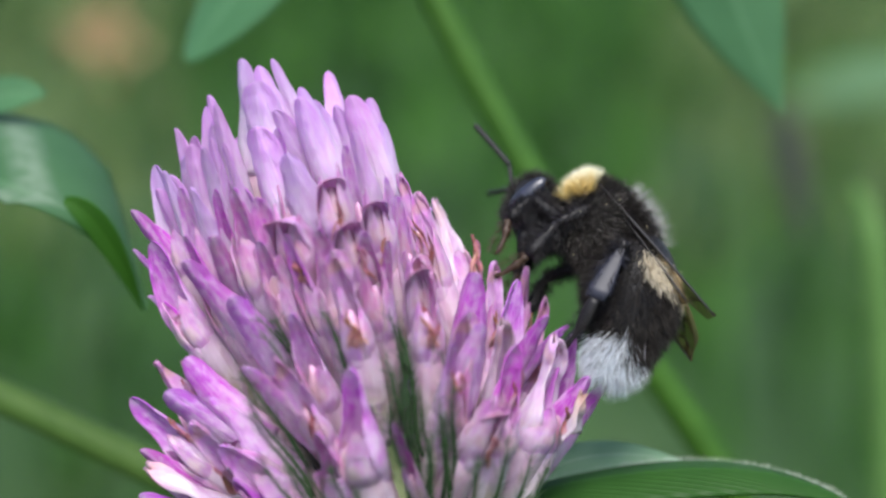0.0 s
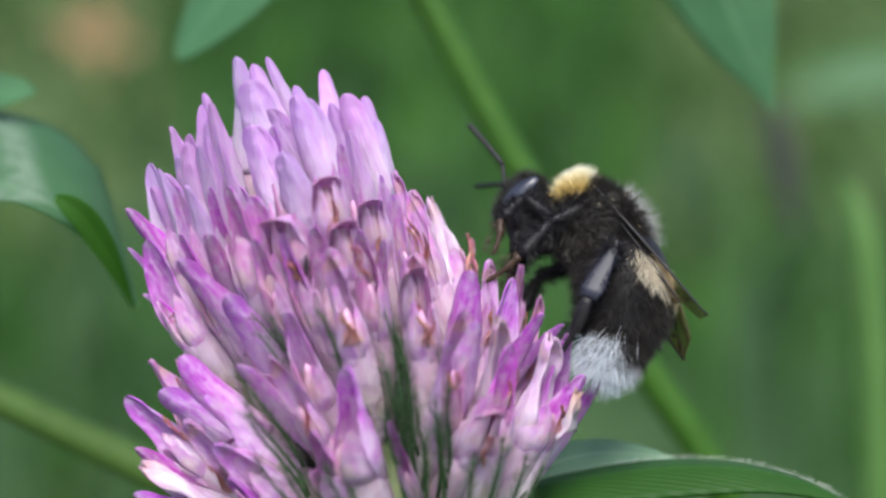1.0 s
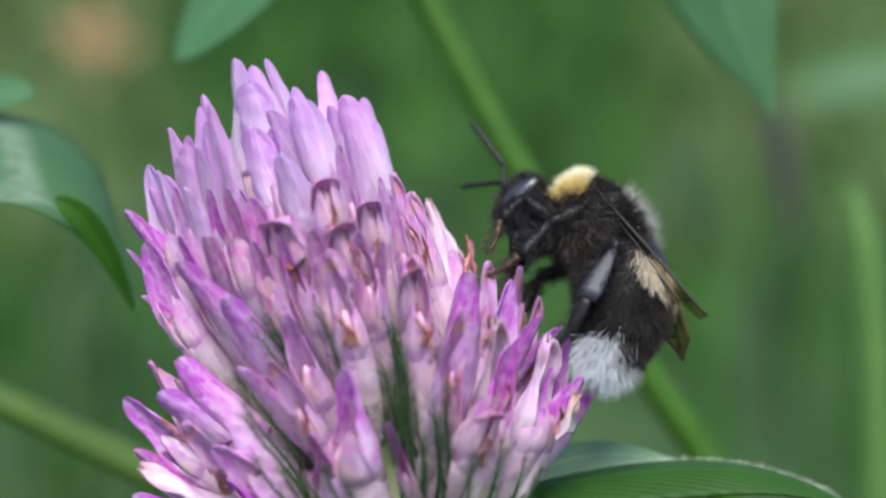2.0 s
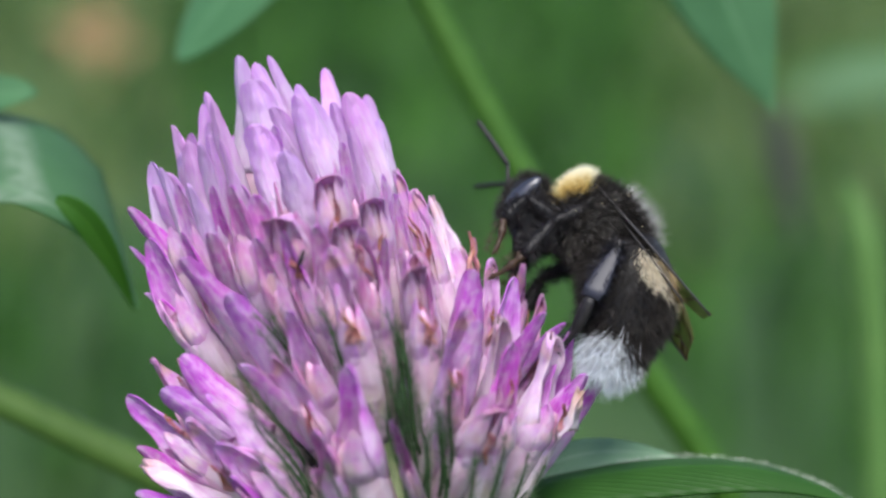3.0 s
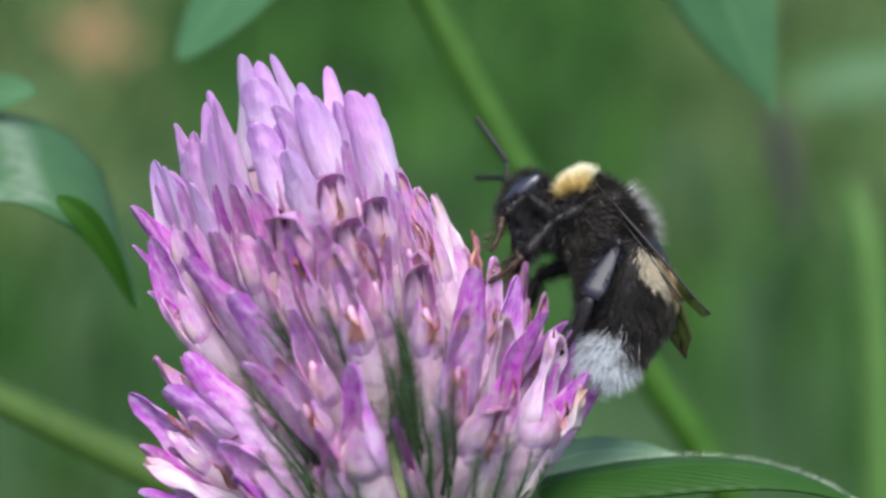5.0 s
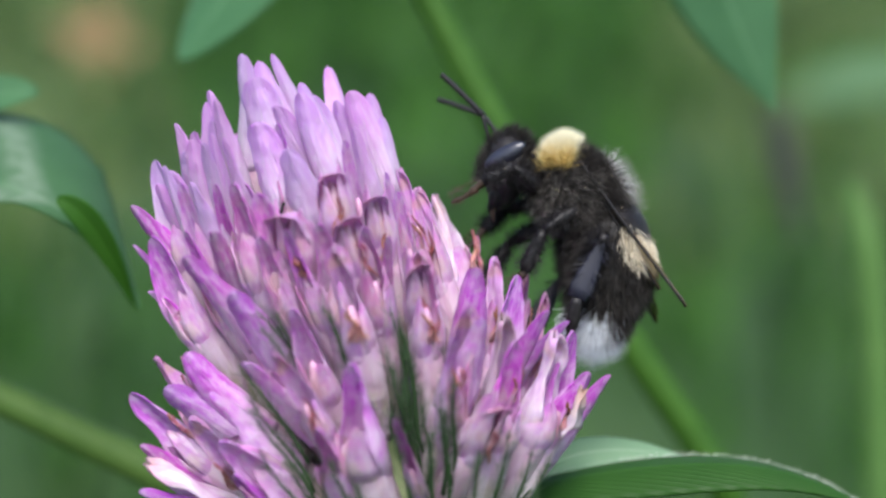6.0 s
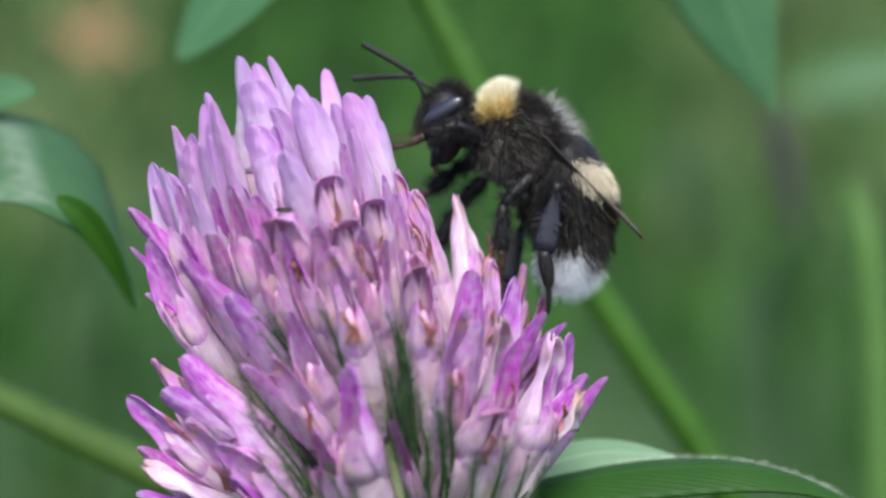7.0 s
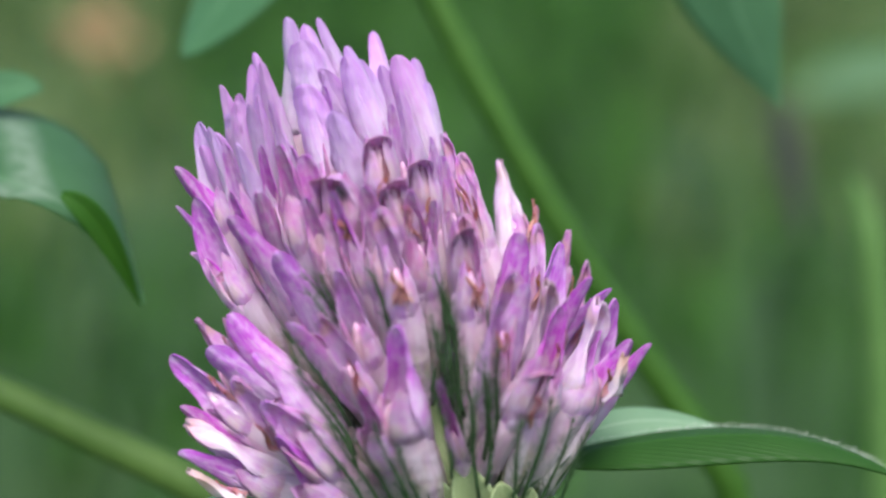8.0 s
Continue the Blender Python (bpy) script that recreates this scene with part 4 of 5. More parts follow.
def build_bee():
    rng = random.Random(8)
    bee = empty("bumblebee", VIEW, "furry black bumblebee with yellow collar, cream band and white tail", "bee")
    # thorax
    tr = (2.9, 2.75, 2.8)
    thorax = part("thorax", blob([r * MM for r in tr], shape=lambda p: thorax_back(p / MM) * MM), MAT_SHELL, bee)

    def on_thorax(count, keep):
        return [(thorax_back(p / MM) * MM, q) for p, q in on_ellipsoid(rng, tr, count, keep)]
    gold = lambda n: -0.68 < n.x + 0.18 * abs(n.y) + rng.gauss(0, 0.05) < -0.14 and n.z > 0.36 + rng.gauss(0, 0.08)
    scut = lambda n: n.dot(Vector((0.93, 0, 0.36))) > 0.78
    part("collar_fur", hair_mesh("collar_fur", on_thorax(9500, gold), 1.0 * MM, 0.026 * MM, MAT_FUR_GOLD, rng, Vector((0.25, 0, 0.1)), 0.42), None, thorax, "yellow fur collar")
    part("fur", hair_mesh("fur", on_thorax(21000, lambda n: not gold(n)), 0.95 * MM, 0.024 * MM, MAT_FUR_BLACK, rng, Vector((0.6, 0, -0.35)), 0.28), None, thorax, "dense black fur")
    part("pale_fur", hair_mesh("pale_fur", on_thorax(1300, scut), 1.55 * MM, 0.022 * MM, MAT_FUR_GREY, rng, Vector((0.25, 0, 0.0)), 0.5), None, thorax, "grey tuft of hairs")
    part("pale_fur", hair_mesh("pale_fur", on_thorax(2000, lambda n: n.x < 0.3 and n.z < 0.3 and n.y < -0.1), 1.05 * MM, 0.016 * MM, MAT_FUR_BROWN, rng, Vector((0.5, 0, -0.3)), 0.3), None, thorax, "sparse brown-grey hairs")
    grains = bmesh.new()
    for p, q in on_thorax(16, lambda n: n.y < -0.2 and n.z < 0.3):
        g = blob([0.035 * MM] * 3, 6, 4)
        bmesh.ops.translate(g, verts=g.verts[:], vec=p + q * 0.8 * MM)
        merge(grains, g)
    part("pollen", grains, MAT_POLLEN, thorax, "pale yellow pollen grains")
    # abdomen, bands along it
    n = 18
    pts = [along_abdomen(i / n) for i in range(n + 1)]
    abdomen = part("abdomen", tube([p * MM for p in pts], [max(0.15, abdomen_profile(i / n)) * MM for i in range(n + 1)], 24), MAT_SHELL, bee)
    abdomen.matrix_basis = Matrix.Translation(Vector((0.7, 0, -0.9)) * MM)

    def band(f0, f1, count, edge=0.03, back=None):
        out = []
        while len(out) < count:
            a = rng.uniform(0, 6.283)
            f = rng.uniform(f0, f1) + rng.gauss(0, edge)
            if not 0.01 < f < 0.995 or rng.random() > abdomen_profile(f) / 3.05 + 0.1:
                continue
            if back is not None and (math.cos(a) + rng.gauss(0, 0.12) > 0.42) != back:
                continue
            r = abdomen_profile(f)
            o = Vector((math.cos(a), math.sin(a), 0))
            slope = (abdomen_profile(min(f + 0.02, 0.999)) - abdomen_profile(max(f - 0.02, 0.0))) / (0.04 * 9.4)
            out.append(((along_abdomen(f) + o * r) * MM, (o + Vector((0, 0, max(-2.5, min(2.5, slope))))).normalized()))
        return out
    down = Vector((0.0, 0, -0.75))
    for nm, lab, mt, f0, f1, c, ln, back in (("fur", "black fur", MAT_FUR_BLACK, 0.0, 0.17, 2300, 0.8, None), ("cream_band", "cream fur band", MAT_FUR_CREAM, 0.21, 0.36, 10000, 0.75, True),
                                             ("fur", "black fur", MAT_FUR_BLACK, 0.16, 0.39, 2600, 0.8, False), ("fur", "black fur", MAT_FUR_BLACK, 0.38, 0.80, 8700, 0.75, None),
                                             ("tail_fur", "white fur tail", MAT_FUR_WHITE, 0.87, 0.985, 2400, 1.3, None), ("tail_fur", "white fur tail", MAT_FUR_WHITE, 0.80, 0.89, 1900, 1.3, False),
                                             ("fur", "black fur", MAT_FUR_BLACK, 0.78, 0.91, 2300, 1.0, True), ("fur", "black fur", MAT_FUR_BLACK, 0.78, 0.92, 2100, 0.95, False)):
        part(nm, hair_mesh(nm, band(f0, f1, c, 0.03, back), ln * MM, (0.04 if nm == "cream_band" else 0.028 if nm == "tail_fur" else 0.028) * MM, mt, rng, down * (1.6 if nm == "cream_band" else 1.0), 0.3), None, abdomen, lab)
    # head
    head = part("head", blob([1.5 * MM, 1.95 * MM, 2.5 * MM], shape=lambda p: Vector((p.x * (1.0 if p.z > 0 else 1 + p.z / MM * 0.12) - 0.12 * p.z, p.y * (1.0 if p.z > 0 else 1 + p.z / MM * 0.15), p.z))), MAT_SHELL, bee)
    head.matrix_basis = pose(-4.3 * MM, 0, 0.9 * MM, 0, 12, 0)
    part("fur", hair_mesh("fur", on_ellipsoid(rng, (1.5, 1.9, 2.4), 2800, lambda q: q.z > -0.45 and not (abs(q.y) > 0.6 and q.z < 0.75 and q.x < 0.5)), 0.7 * MM, 0.04 * MM, MAT_FUR_BLACK, rng, Vector((0, 0, 0.2))), None, head, "short black fur")
    for hand in (-1, 1):
        eye = part("eye", blob([0.56 * MM, 0.46 * MM, 1.5 * MM]), MAT_EYE, head, "glossy black compound eye")
        eye.matrix_basis = pose(-0.3 * MM, hand * 1.66 * MM, 0.62 * MM, -hand * 14, 46, hand * 8)
        part("mandible", tube([p * MM for p in bezier((-0.1, hand * 0.7, -1.6), (-0.2, hand * 0.8, -2.1), (-0.2, hand * 0.4, -2.5), (-0.3, hand * 0.1, -2.7), 6)], [r * MM for r in (0.45, 0.42, 0.38, 0.3, 0.25, 0.2, 0.1)]), MAT_SHELL, head)
        # antenna: a short scape and a long jointed lash
        ant = part("antenna", tube([Vector((0, 0, z)) * MM for z in (0, 0.4, 1.0, 1.5, 1.9)], [r * MM for r in (0.1, 0.12, 0.12, 0.14, 0.12)]), MAT_SHELL, head)
        rad, line = [], []
        for i in range(34):
            line.append(Vector((-0.012 * (i / 10) ** 2, 0, i * 0.11)) * MM)
            rad.append((0.19 if i % 3 else 0.155) * MM)
        rad[-1] = 0.08 * MM
        lash = part("lash", tube(line, rad), MAT_SHELL, ant)
        ANTENNAE.append((ant, lash, hand))
    part("tongue", tube([p * MM for p in bezier((-0.2, 0, -1.9), (-0.1, 0, -2.6), (0.0, 0, -3.0), (0.2, 0, -3.3), 8)], [r * MM for r in (0.3, 0.28, 0.25, 0.2, 0.17, 0.15, 0.12, 0.1, 0.06)]), MAT_TARSUS, head)
    # wings
    for hand in (-1, 1):
        for nm, ln, wd in (("fore_wing", 10.9, 3.4), ("hind_wing", 8.0, 2.3)):
            def fn(u, v, ln=ln, wd=wd, hand=hand):
                lead = 0.25 * math.sin(math.pi * u)
                w = wd * (0.10 + 0.9 * math.sin(math.pi * (0.02 + 0.90 * u ** 0.8)) ** 0.75) * (1 if u < 0.94 else max(0.0, 1 - ((u - 0.94) / 0.06) ** 2) ** 0.5)
                return Vector((ln * u, hand * (lead - w * v), 0.12 * math.sin(6 * v) * u)) * MM
            wing = part(nm, sheet(22, 8, fn, 0.03 * MM), MAT_WING, bee, "smoky brown veined wing")
            spar = tube([fn(i / 12, 0.0) for i in range(13)], [(0.13 - 0.006 * i) * MM for i in range(13)], 6)
            part("wing_vein", spar, MAT_SHELL, wing)
            WINGS.append((wing, hand, nm))
    # legs
    for nm, hand in (("fore", -1), ("fore", 1), ("middle", -1), ("middle", 1), ("hind", -1), ("hind", 1)):
        fl, tl, sl = LEG[nm]
        wide = 0.62 if nm == "hind" else 0.36
        leg = part(nm + "_leg", tube([Vector((0, 0, fl * i / 6)) * MM for i in range(7)], [r * MM for r in (0.36, 0.46, 0.5, 0.48, 0.42, 0.36, 0.28)], 8), MAT_SHELL, bee, "black bristly leg")
        trad = [0.12, 0.28, 0.42, 0.54, 0.64, 0.72, 0.6] if nm == "hind" else [0.28, 0.34, 0.4, 0.44, 0.46, 0.44, 0.28]
        tib = part("tibia", tube([Vector((0, 0, tl * i / 6)) * MM for i in range(7)], [r * MM for r in trad], 10, 0.16 if nm == "hind" else 0.8, True, (1, 0, 0)), MAT_BASKET if nm == "hind" else MAT_SHELL, leg)
        tline, trd = [], []
        for i in range(13):
            f = i / 12
            tline.append(Vector((0.25 * math.sin(2.5 * f), 0, sl * f)) * MM)
            if nm == "hind":
                trd.append((0.24 + 0.2 * math.sin(math.pi * min(1, 0.12 + f * 1.5))) if f < 0.58 else 0.17)
            else:
                trd.append((0.26 if f < 0.45 else 0.16) * (0.75 if i % 3 == 2 else 1))
        trd[-1] = 0.06
        tar = part("tarsus", tube(tline, [r * MM for r in trd], 8, 0.5 if nm == "hind" else 1.0, True, (1, 0, 0)), MAT_SHELL if nm == "hind" else MAT_TARSUS, leg)
        for ob, ln, c in ((leg, fl, 620), (tib, tl, 560), (tar, sl, 260)):
            roots = []
            for _ in range(c):
                a, z = rng.uniform(0, 6.283), rng.uniform(0.1, 0.95) * ln
                o = Vector((math.cos(a), math.sin(a), 0))
                if nm == "hind" and ob is tib and abs(o.y) > 0.5:
                    continue
                roots.append(((o * 0.3 + Vector((0, 0, z))) * MM, (o + Vector((0, 0, 0.6))).normalized()))
            hm = hair_mesh("bristles", roots, (0.4 if ob is tar else 0.75) * MM, 0.03 * MM, MAT_FUR_BLACK, rng)
            bm = bmesh.new()
            bm.from_mesh(ob.data)
            bm.from_mesh(hm)
            bm.to_mesh(ob.data)
            bm.free()
        LEGS.append((leg, tib, tar, nm, hand))
    return bee, head, abdomen


def build_thrips():
    """A tiny black insect that creeps over the petals."""
    bug = empty("tiny_insect", VIEW, "tiny slender black insect creeping on the petals", "insect")
    line = [Vector((0, 0, z)) * MM for z in (-0.5, -0.4, -0.25, -0.05, 0.1, 0.22, 0.3, 0.38, 0.46, 0.5)]
    part("body", tube(line, [r * MM for r in (0.02, 0.07, 0.12, 0.14, 0.12, 0.09, 0.12, 0.09, 0.1, 0.04)], 8), MAT_SHELL, bug)
    for k in (-1, 1):
        part("antenna", tube([Vector(p) * MM for p in ((0.03 * k, 0, 0.48), (0.08 * k, -0.03, 0.6), (0.12 * k, -0.03, 0.72))], 0.018 * MM, 5), MAT_SHELL, bug)
        for z in (-0.02, 0.16, 0.32):
            part("leg", tube([Vector(p) * MM for p in ((0.08 * k, 0, z), (0.22 * k, -0.02, z + 0.05), (0.3 * k, 0.12, z - 0.04))], 0.02 * MM, 5), MAT_SHELL, bug)
    return bug


LEG = {"fore": (2.3, 2.1, 2.3), "middle": (2.7, 2.8, 2.9), "hind": (2.4, 4.2, 3.9)}
LEGS, WINGS, ANTENNAE = [], [], []


def bone(a, b, bend=(0, -1, 0)):
    """A pose at a with z towards b."""
    z = (Vector(b) - Vector(a)).normalized()
    x = Vector(bend).cross(z)
    x = x.normalized() if x.length > 1e-4 else z.orthogonal().normalized()
    y = z.cross(x)
    m = Matrix((x, y, z)).transposed().to_4x4()
    m.translation = Vector(a) * MM
    return m


# leg joints in the bee's frame, mm: hip, knee, ankle, toe; resting on the florets, and climbing
REST = {("fore", -1): ((-2.6, -1.6, -0.6), (-4.7, -2.4, 0.6), (-5.8, -2.4, -1.2), (-6.6, -2.0, -3.6)),
        ("fore", 1): ((-2.4, 1.4, -0.8), (-4.0, 2.2, -1.0), (-5.2, 2.0, -2.6), (-6.0, 1.5, -4.6)),
        ("middle", -1): ((-0.6, -2.4, 0.0), (-2.9, -3.2, -1.7), (-4.4, -3.0, -3.9), (-6.6, -2.2, -4.9)),
        ("middle", 1): ((-1.2, 1.6, -2.0), (-3.2, 2.4, -2.6), (-4.2, 2.2, -4.6), (-5.0, 1.6, -6.8)),
        ("hind", -1): ((0.6, -2.4, -4.6), (1.4, -3.4, -2.9), (-0.2, -3.6, -6.9), (-1.5, -2.2, -8.5)),
        ("hind", 1): ((0.6, 2.0, -3.4), (-0.6, 2.8, -5.0), (-2.0, 2.4, -7.6), (-4.0, 2.0, -9.0))}
CLIMB = {("fore", -1): ((-2.2, -1.8, -0.6), (-3.9, -2.6, 0.3), (-6.0, -2.4, -0.3), (-9.0, -1.8, -1.0)),
         ("fore", 1): ((-2.2, 1.4, -1.2), (-3.8, 2.0, -2.0), (-5.4, 1.8, -3.2), (-7.0, 1.2, -4.2)),
         ("middle", -1): ((0.6, -2.4, -2.6), (-1.5, -3.0, -4.7), (-1.4, -2.8, -7.4), (-1.9, -2.2, -9.9)),
         ("middle", 1): ((-2.2, 1.6, -2.6), (-4.2, 2.2, -4.7), (-5.0, 1.8, -6.6), (-5.1, 1.2, -9.0)),
         ("hind", -1): ((1.4, -2.2, -5.2), (2.0, -3.3, -3.4), (1.1, -3.4, -7.6), (1.3, -2.6, -11.6)),
         ("hind", 1): ((1.5, 1.8, -3.6), (0.4, 2.6, -5.2), (-0.8, 2.2, -8.6), (-1.8, 1.6, -11.4))}


LEAP = {("fore", -1): ((-2.4, -1.6, -0.8), (-4.0, -2.2, -1.8), (-4.6, -2.2, -3.8), (-5.4, -2.0, -6.0)),
        ("fore", 1): ((-2.2, 1.4, -1.0), (-3.8, 2.0, -2.0), (-4.6, 2.0, -4.0), (-5.6, 1.6, -6.0)),
        ("middle", -1): ((-0.5, -2.4, -1.5), (-3.0, -3.0, -2.2), (-5.0, -2.8, -4.2), (-7.2, -2.2, -5.6)),
        ("middle", 1): ((-0.6, 1.8, -2.0), (-2.8, 2.4, -3.2), (-4.6, 2.2, -5.2), (-6.4, 1.6, -6.8)),
        ("hind", -1): ((0.5, -2.2, -4.8), (-0.6, -3.0, -6.6), (-2.6, -3.0, -9.8), (-4.6, -2.4, -12.6)),
        ("hind", 1): ((0.8, 1.8, -4.6), (0.0, 2.6, -6.6), (-1.6, 2.2, -10.0), (-3.4, 1.8, -12.8))}


def leg_rows(nm, hand, mixes):
    """Poses of femur, tibia and tarsus: (seconds, share of CLIMB, jitter)."""
    fl, tl, sl = LEG[nm]
    rows = ([], [], [])
    for t, k, j in mixes:
        a, b = REST[(nm, hand)], CLIMB[(nm, hand)]
        pts = [Vector(p).lerp(Vector(q), min(k, 1.0)).lerp(Vector(e), max(0.0, k - 1.0)) for p, q, e in zip(a, b, LEAP[(nm, hand)])]
        pts[3] += Vector((j, 0, -j * 0.5))
        hip = pts[0]
        knee = hip + (pts[1] - hip).normalized() * fl
        ankle = knee + (pts[2] - knee).normalized() * tl
        m0 = bone(hip, pts[1])
        inv = m0.inverted()
        rows[0].append((t, m0))
        rows[1].append((t, inv @ bone(knee, pts[2])))
        rows[2].append((t, inv @ bone(ankle, pts[3])))
    return rows


build_ground()
build_surroundings()
clover = build_flower()
bee, bee_head, bee_abdomen = build_bee()
thrips = build_thrips()

# place of the bee's thorax over time: seconds, across, up, lean, roll, yaw
BEE_PATH = [(0.0, 9.62, 1.58, 3, -25, -8), (0.5, 9.66, 1.49, 3, -25, -8), (1.0, 9.70, 1.48, 3, -25, -8), (1.5, 9.63, 1.51, 3, -25, -8), (3.0, 9.83, 1.56, 3, -25, -8), (3.5, 9.90, 1.46, 3, -25, -8), (4.0, 10.00, 1.43, 3, -25, -8), (4.7, 10.00, 1.57, 3, -25, -8), (5.8, 8.47, 3.10, 7, -10, -4), (6.0, 8.46, 3.80, 8, -4, -2), (6.2, 7.76, 4.20, 8, 0, 0), (6.5, 6.25, 5.57, 0, 0, 0), (6.8, 4.89, 6.64, -3, 0, 0), (7.0, 4.91, 7.18, 0, 0, 0), (7.2, 4.19, 8.72, 3, 0, 0), (7.4, 3.96, 9.75, 5, -3, 0), (7.5, 3.70, 10.15, 4, -4, 0), (7.6, 2.79, 11.13, 4, -4, 0), (7.7, 2.85, 11.47, 4, -4, 0), (7.8, 3.36, 12.62, -8, 0, 0), (7.9, 8.55, 22.37, -15, 0, 0), (8.0, 17.36, 34.64, -15, 0, 0)]
# way of the tiny insect over the petals: seconds, across, away, up, turn
BUG_PATH = [(0.0, -7.24, -5.63, 0.77, 25), (0.5, -7.64, -7.63, -0.49, 60), (1.0, -7.72, -7.81, -1.04, 0), (1.5, -8.07, -8.18, -1.04, 40), (3.0, -8.01, -8.14, -0.52, 20), (4.0, -8.48, -8.03, 0.03, -20), (4.5, -9.03, -6.9, 1.20, -30), (6.0, -9.37, -6.52, 2.25, 20), (7.0, -9.19, -6.94, 2.27, 90), (7.5, -8.56, -7.42, 1.46, 150), (7.8, -8.50, -8.31, 1.15, 150), (7.9, -7.87, -8.3, 1.50, 150), (8.0, -6.05, -8.27, 3.01, 150)]
# shifts of the flower head over time: seconds, across, up, lean
FLOWER_PATH = [(0.0, -0.35, -0.16, 0), (0.5, -0.31, -0.21, 0), (1.0, -0.13, -0.19, 0), (1.5, -0.23, -0.23, 0), (3.0, -0.06, -0.04, 0), (3.5, 0.00, -0.00, 0), (4.0, 0.00, 0.03, 0), (4.7, 0.06, 0.03, 0), (6.0, 0.06, 0.03, 0), (6.5, 0.11, 0.10, 0), (7.0, -0.07, -0.10, 0), (7.5, -0.06, -0.06, 0), (7.8, -0.09, -0.07, 0), (7.9, 0.43, 0.45, 0.2), (7.967, 2.00, 1.71, 0.86), (8.0, 2.16, 1.84, 0.9)]


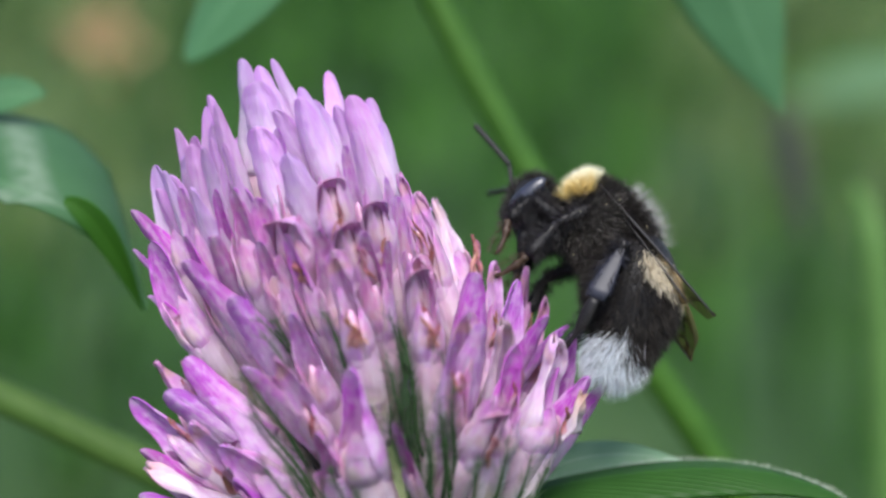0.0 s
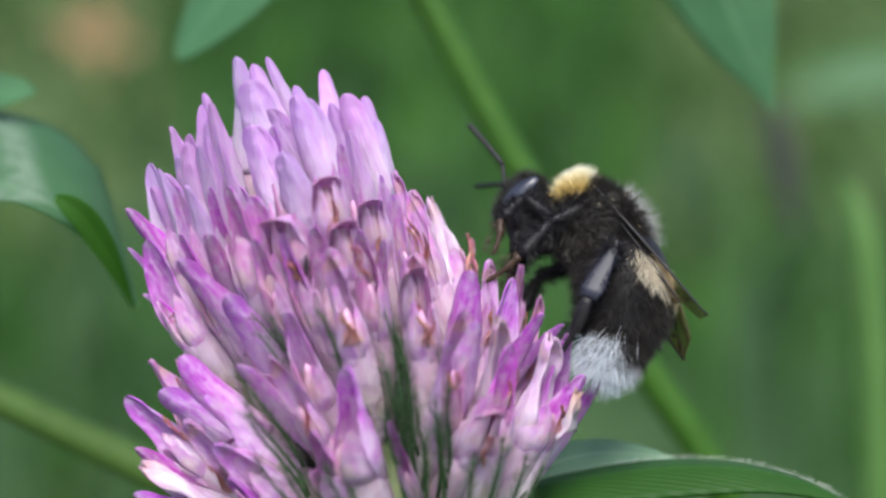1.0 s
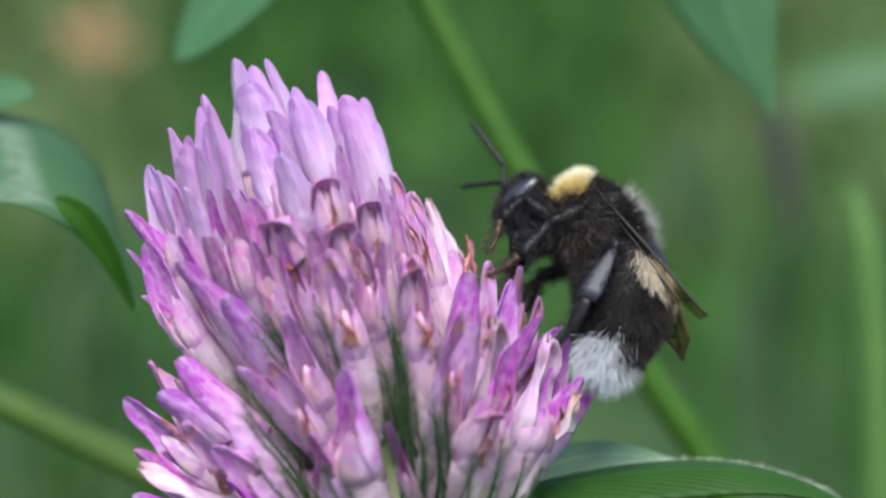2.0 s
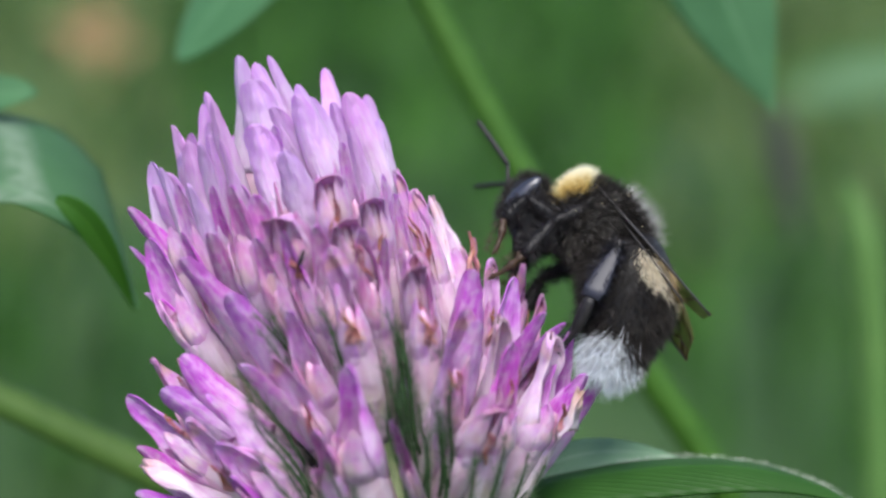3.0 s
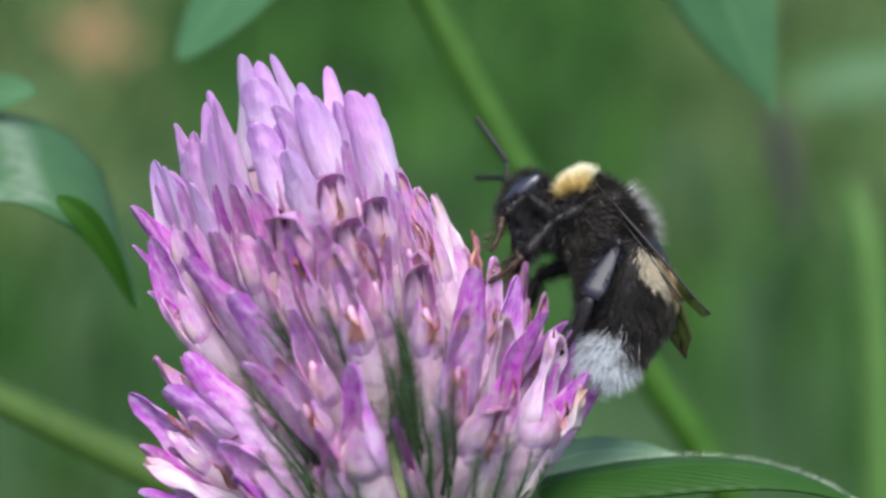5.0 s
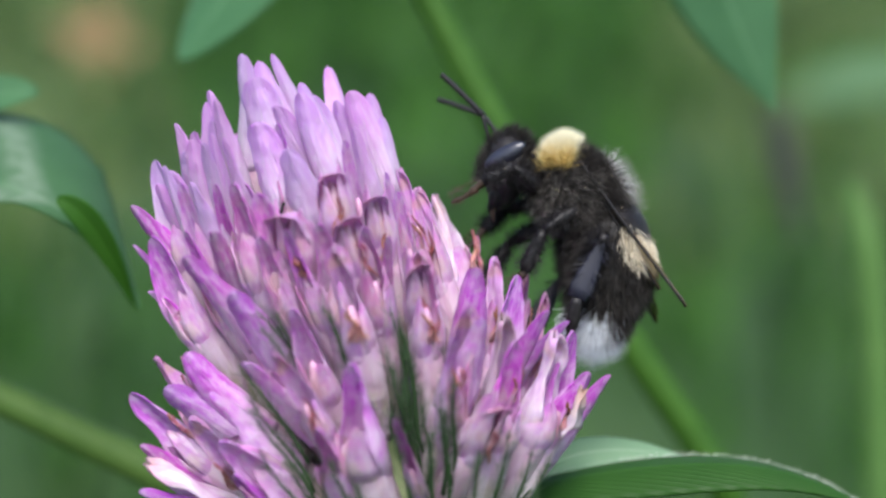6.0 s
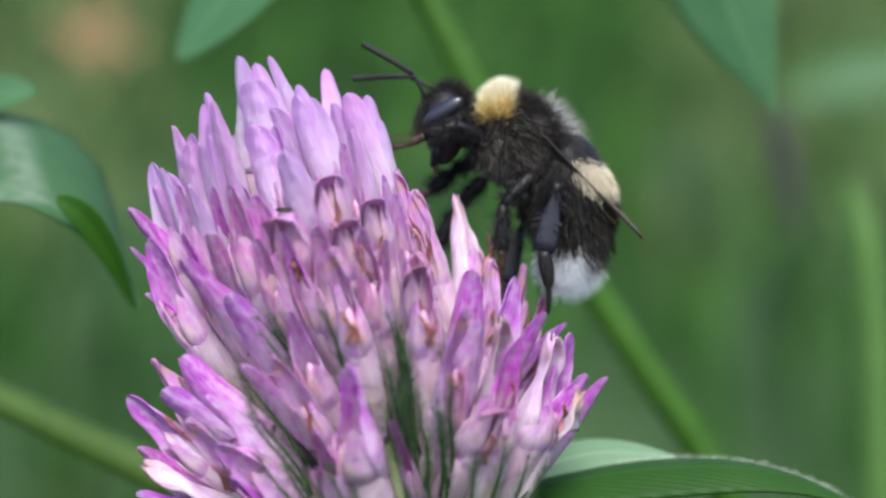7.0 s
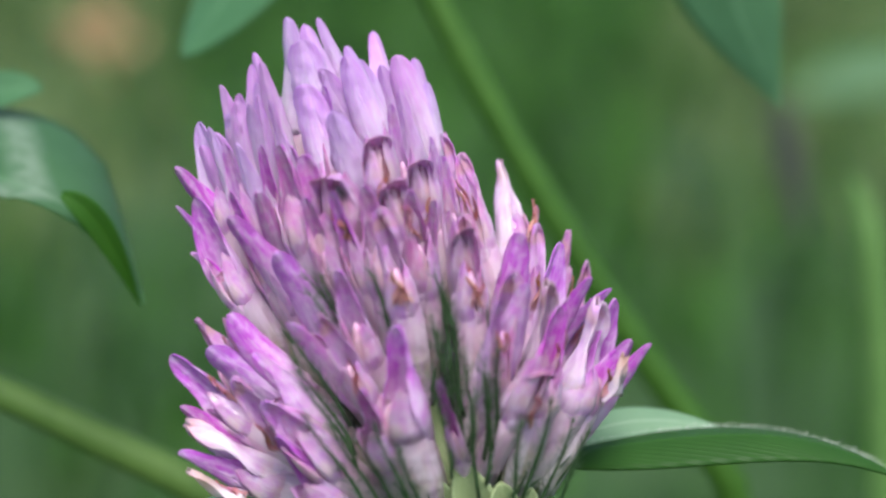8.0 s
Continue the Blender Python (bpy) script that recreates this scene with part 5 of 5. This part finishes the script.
def motions():
    walk(clover, [(t, VIEW @ Matrix.Translation(FLOWER_BASE * MM) @ pose(x * MM, 0, z * MM, 0, lean, 0)) for t, x, z, lean in FLOWER_PATH])
    walk(bee, [(t, VIEW @ pose(x * MM, 1.0 * MM, z * MM, 0, lean, 0) @ pose(0, 0, 0, roll, 0, yaw)) for t, x, z, lean, roll, yaw in BEE_PATH])
    for fl, root, d, ln, rot, wd in BENT:
        turned = []
        for t, dx, dz in ((0.0, 0, 0), (6.0, 0, 0), (6.2, 1.7, -1.0), (6.6, 1.5, -1.0), (7.0, 1.4, -1.1), (8.0, 1.3, -1.1)):
            d2 = (d * ln + Vector((dx, 0, dz))).normalized()
            turned.append((t, Matrix.Translation(root * MM) @ d.rotation_difference(d2).to_matrix().to_4x4() @ rot))
        walk(fl, turned)
    walk(thrips, [(t, VIEW @ pose(x * MM, y * MM, z * MM, 0, turn, 0)) for t, x, y, z, turn in BUG_PATH])
    # head and abdomen curl while it feeds
    hp, ap = Vector((-4.75, 0, 0.55)) * MM, Vector((0.7, 0, -0.9)) * MM
    curl = [(0.0, 1.0, -0.2), (4.7, 1.0, -0.2), (5.8, 0.7, -0.2), (6.2, 0.3, -0.1), (6.5, 0.1, 0.0), (7.0, 0.0, 0.0), (7.2, 0.05, -0.2), (7.4, 0.1, -0.7), (7.6, 0.15, -0.8), (7.7, 0.15, -0.8), (7.8, 0.1, -0.2), (8.0, 0.0, 0.0)]
    walk(bee_head, [(t, Matrix.Translation(hp + Vector((0.15, 0, -0.15)) * MM * k) @ pose(0, 0, 0, 0, 12 - 6 * k, 0)) for t, k, dx in curl])
    walk(bee_abdomen, [(t, Matrix.Translation(ap + Vector((-0.2 + 0.2 * k + dx, 0, 0.4 - 0.4 * k)) * MM) @ pose(0, 0, 0, 0, 13 * k, 0)) for t, k, dx in curl])
    gait = [(0.0, 0.0, 0.0), (1.0, 0.0, 0.25), (1.5, 0.0, -0.1), (3.0, 0.0, 0.1), (4.0, 0.0, -0.1), (4.7, 0.0, 0.0), (5.8, 0.4, 0.3), (6.2, 0.7, -0.3), (6.5, 0.85, 0.4), (7.0, 1.0, 0.0), (7.4, 1.0, 0.5), (7.6, 1.1, -0.2), (7.7, 1.2, 0.0), (7.8, 2.0, 0.0), (8.0, 2.0, 0.0)]
    for leg, tib, tar, nm, hand in LEGS:
        grip = gait if nm == "hind" else gait[:10] + [(7.4, 0.3, 0.3), (7.6, 0.2, -0.2), (7.7, 0.25, 0.0)] + gait[13:]
        rows = leg_rows(nm, hand, grip)
        for ob, r in zip((leg, tib, tar), rows):
            walk(ob, r)
    for ant, lash, hand in ANTENNAE:
        rows = []
        for t, lean, out in ANT_PATH[hand]:
            rows.append((t, pose((-1.45 if hand < 0 else -1.1) * MM, hand * 0.45 * MM, (1.25 if hand < 0 else 2.0) * MM, 0, lean, 0) @ pose(0, 0, 0, -hand * out, 0, 0)))
        walk(ant, rows)
        walk(lash, [(0.0, pose(0, 0, 1.85 * MM, 0, -30, 0)), (8.0, pose(0, 0, 1.85 * MM, 0, -30, 0))])
    for wing, hand, nm in WINGS:
        slope, twist = (46 if hand < 0 else 54, 20) if nm == "fore_wing" else (50 if hand < 0 else 56, 20)
        at = Vector((-0.35, hand * 2.85, 1.3)) if nm == "fore_wing" else Vector((0.4, hand * 2.4, 0.4))
        m0, m = (Matrix.Translation(at * MM) @ pose(0, 0, 0, 0, slope + more, -hand * 3) @ pose(0, 0, 0, -hand * w, 0, 0) for w, more in ((twist + (-16 if hand < 0 else 14), 2), (twist - 6, 0)))
        flap = m @ pose(0, 0, 0, 0, -25, hand * 50)
        walk(wing, [(0.0, m0), (4.7, m0), (6.0, m), (7.6, m), (7.75, flap), (7.85, m), (7.95, flap), (8.0, flap)])


ANT_PATH = {-1: [(0.0, -17, 5), (1.0, -16, 5), (1.5, -14, 5), (3.0, -11, 5), (3.5, -5, 5), (4.0, -4, 5), (4.5, -9, 5), (5.8, -20, 5), (6.5, -62, 8), (7.0, -40, 5), (7.4, -34, 5), (8.0, -34, 5)],
            1: [(0.0, -25, 60), (1.0, -30, 52), (1.5, -46, 40), (3.0, -34, 50), (3.5, -18, 56), (4.0, -6, 60), (4.5, -20, 54), (5.8, -42, 35), (6.5, -66, 10), (7.0, -72, 5), (7.3, -38, 12), (8.0, -36, 12)]}

motions()
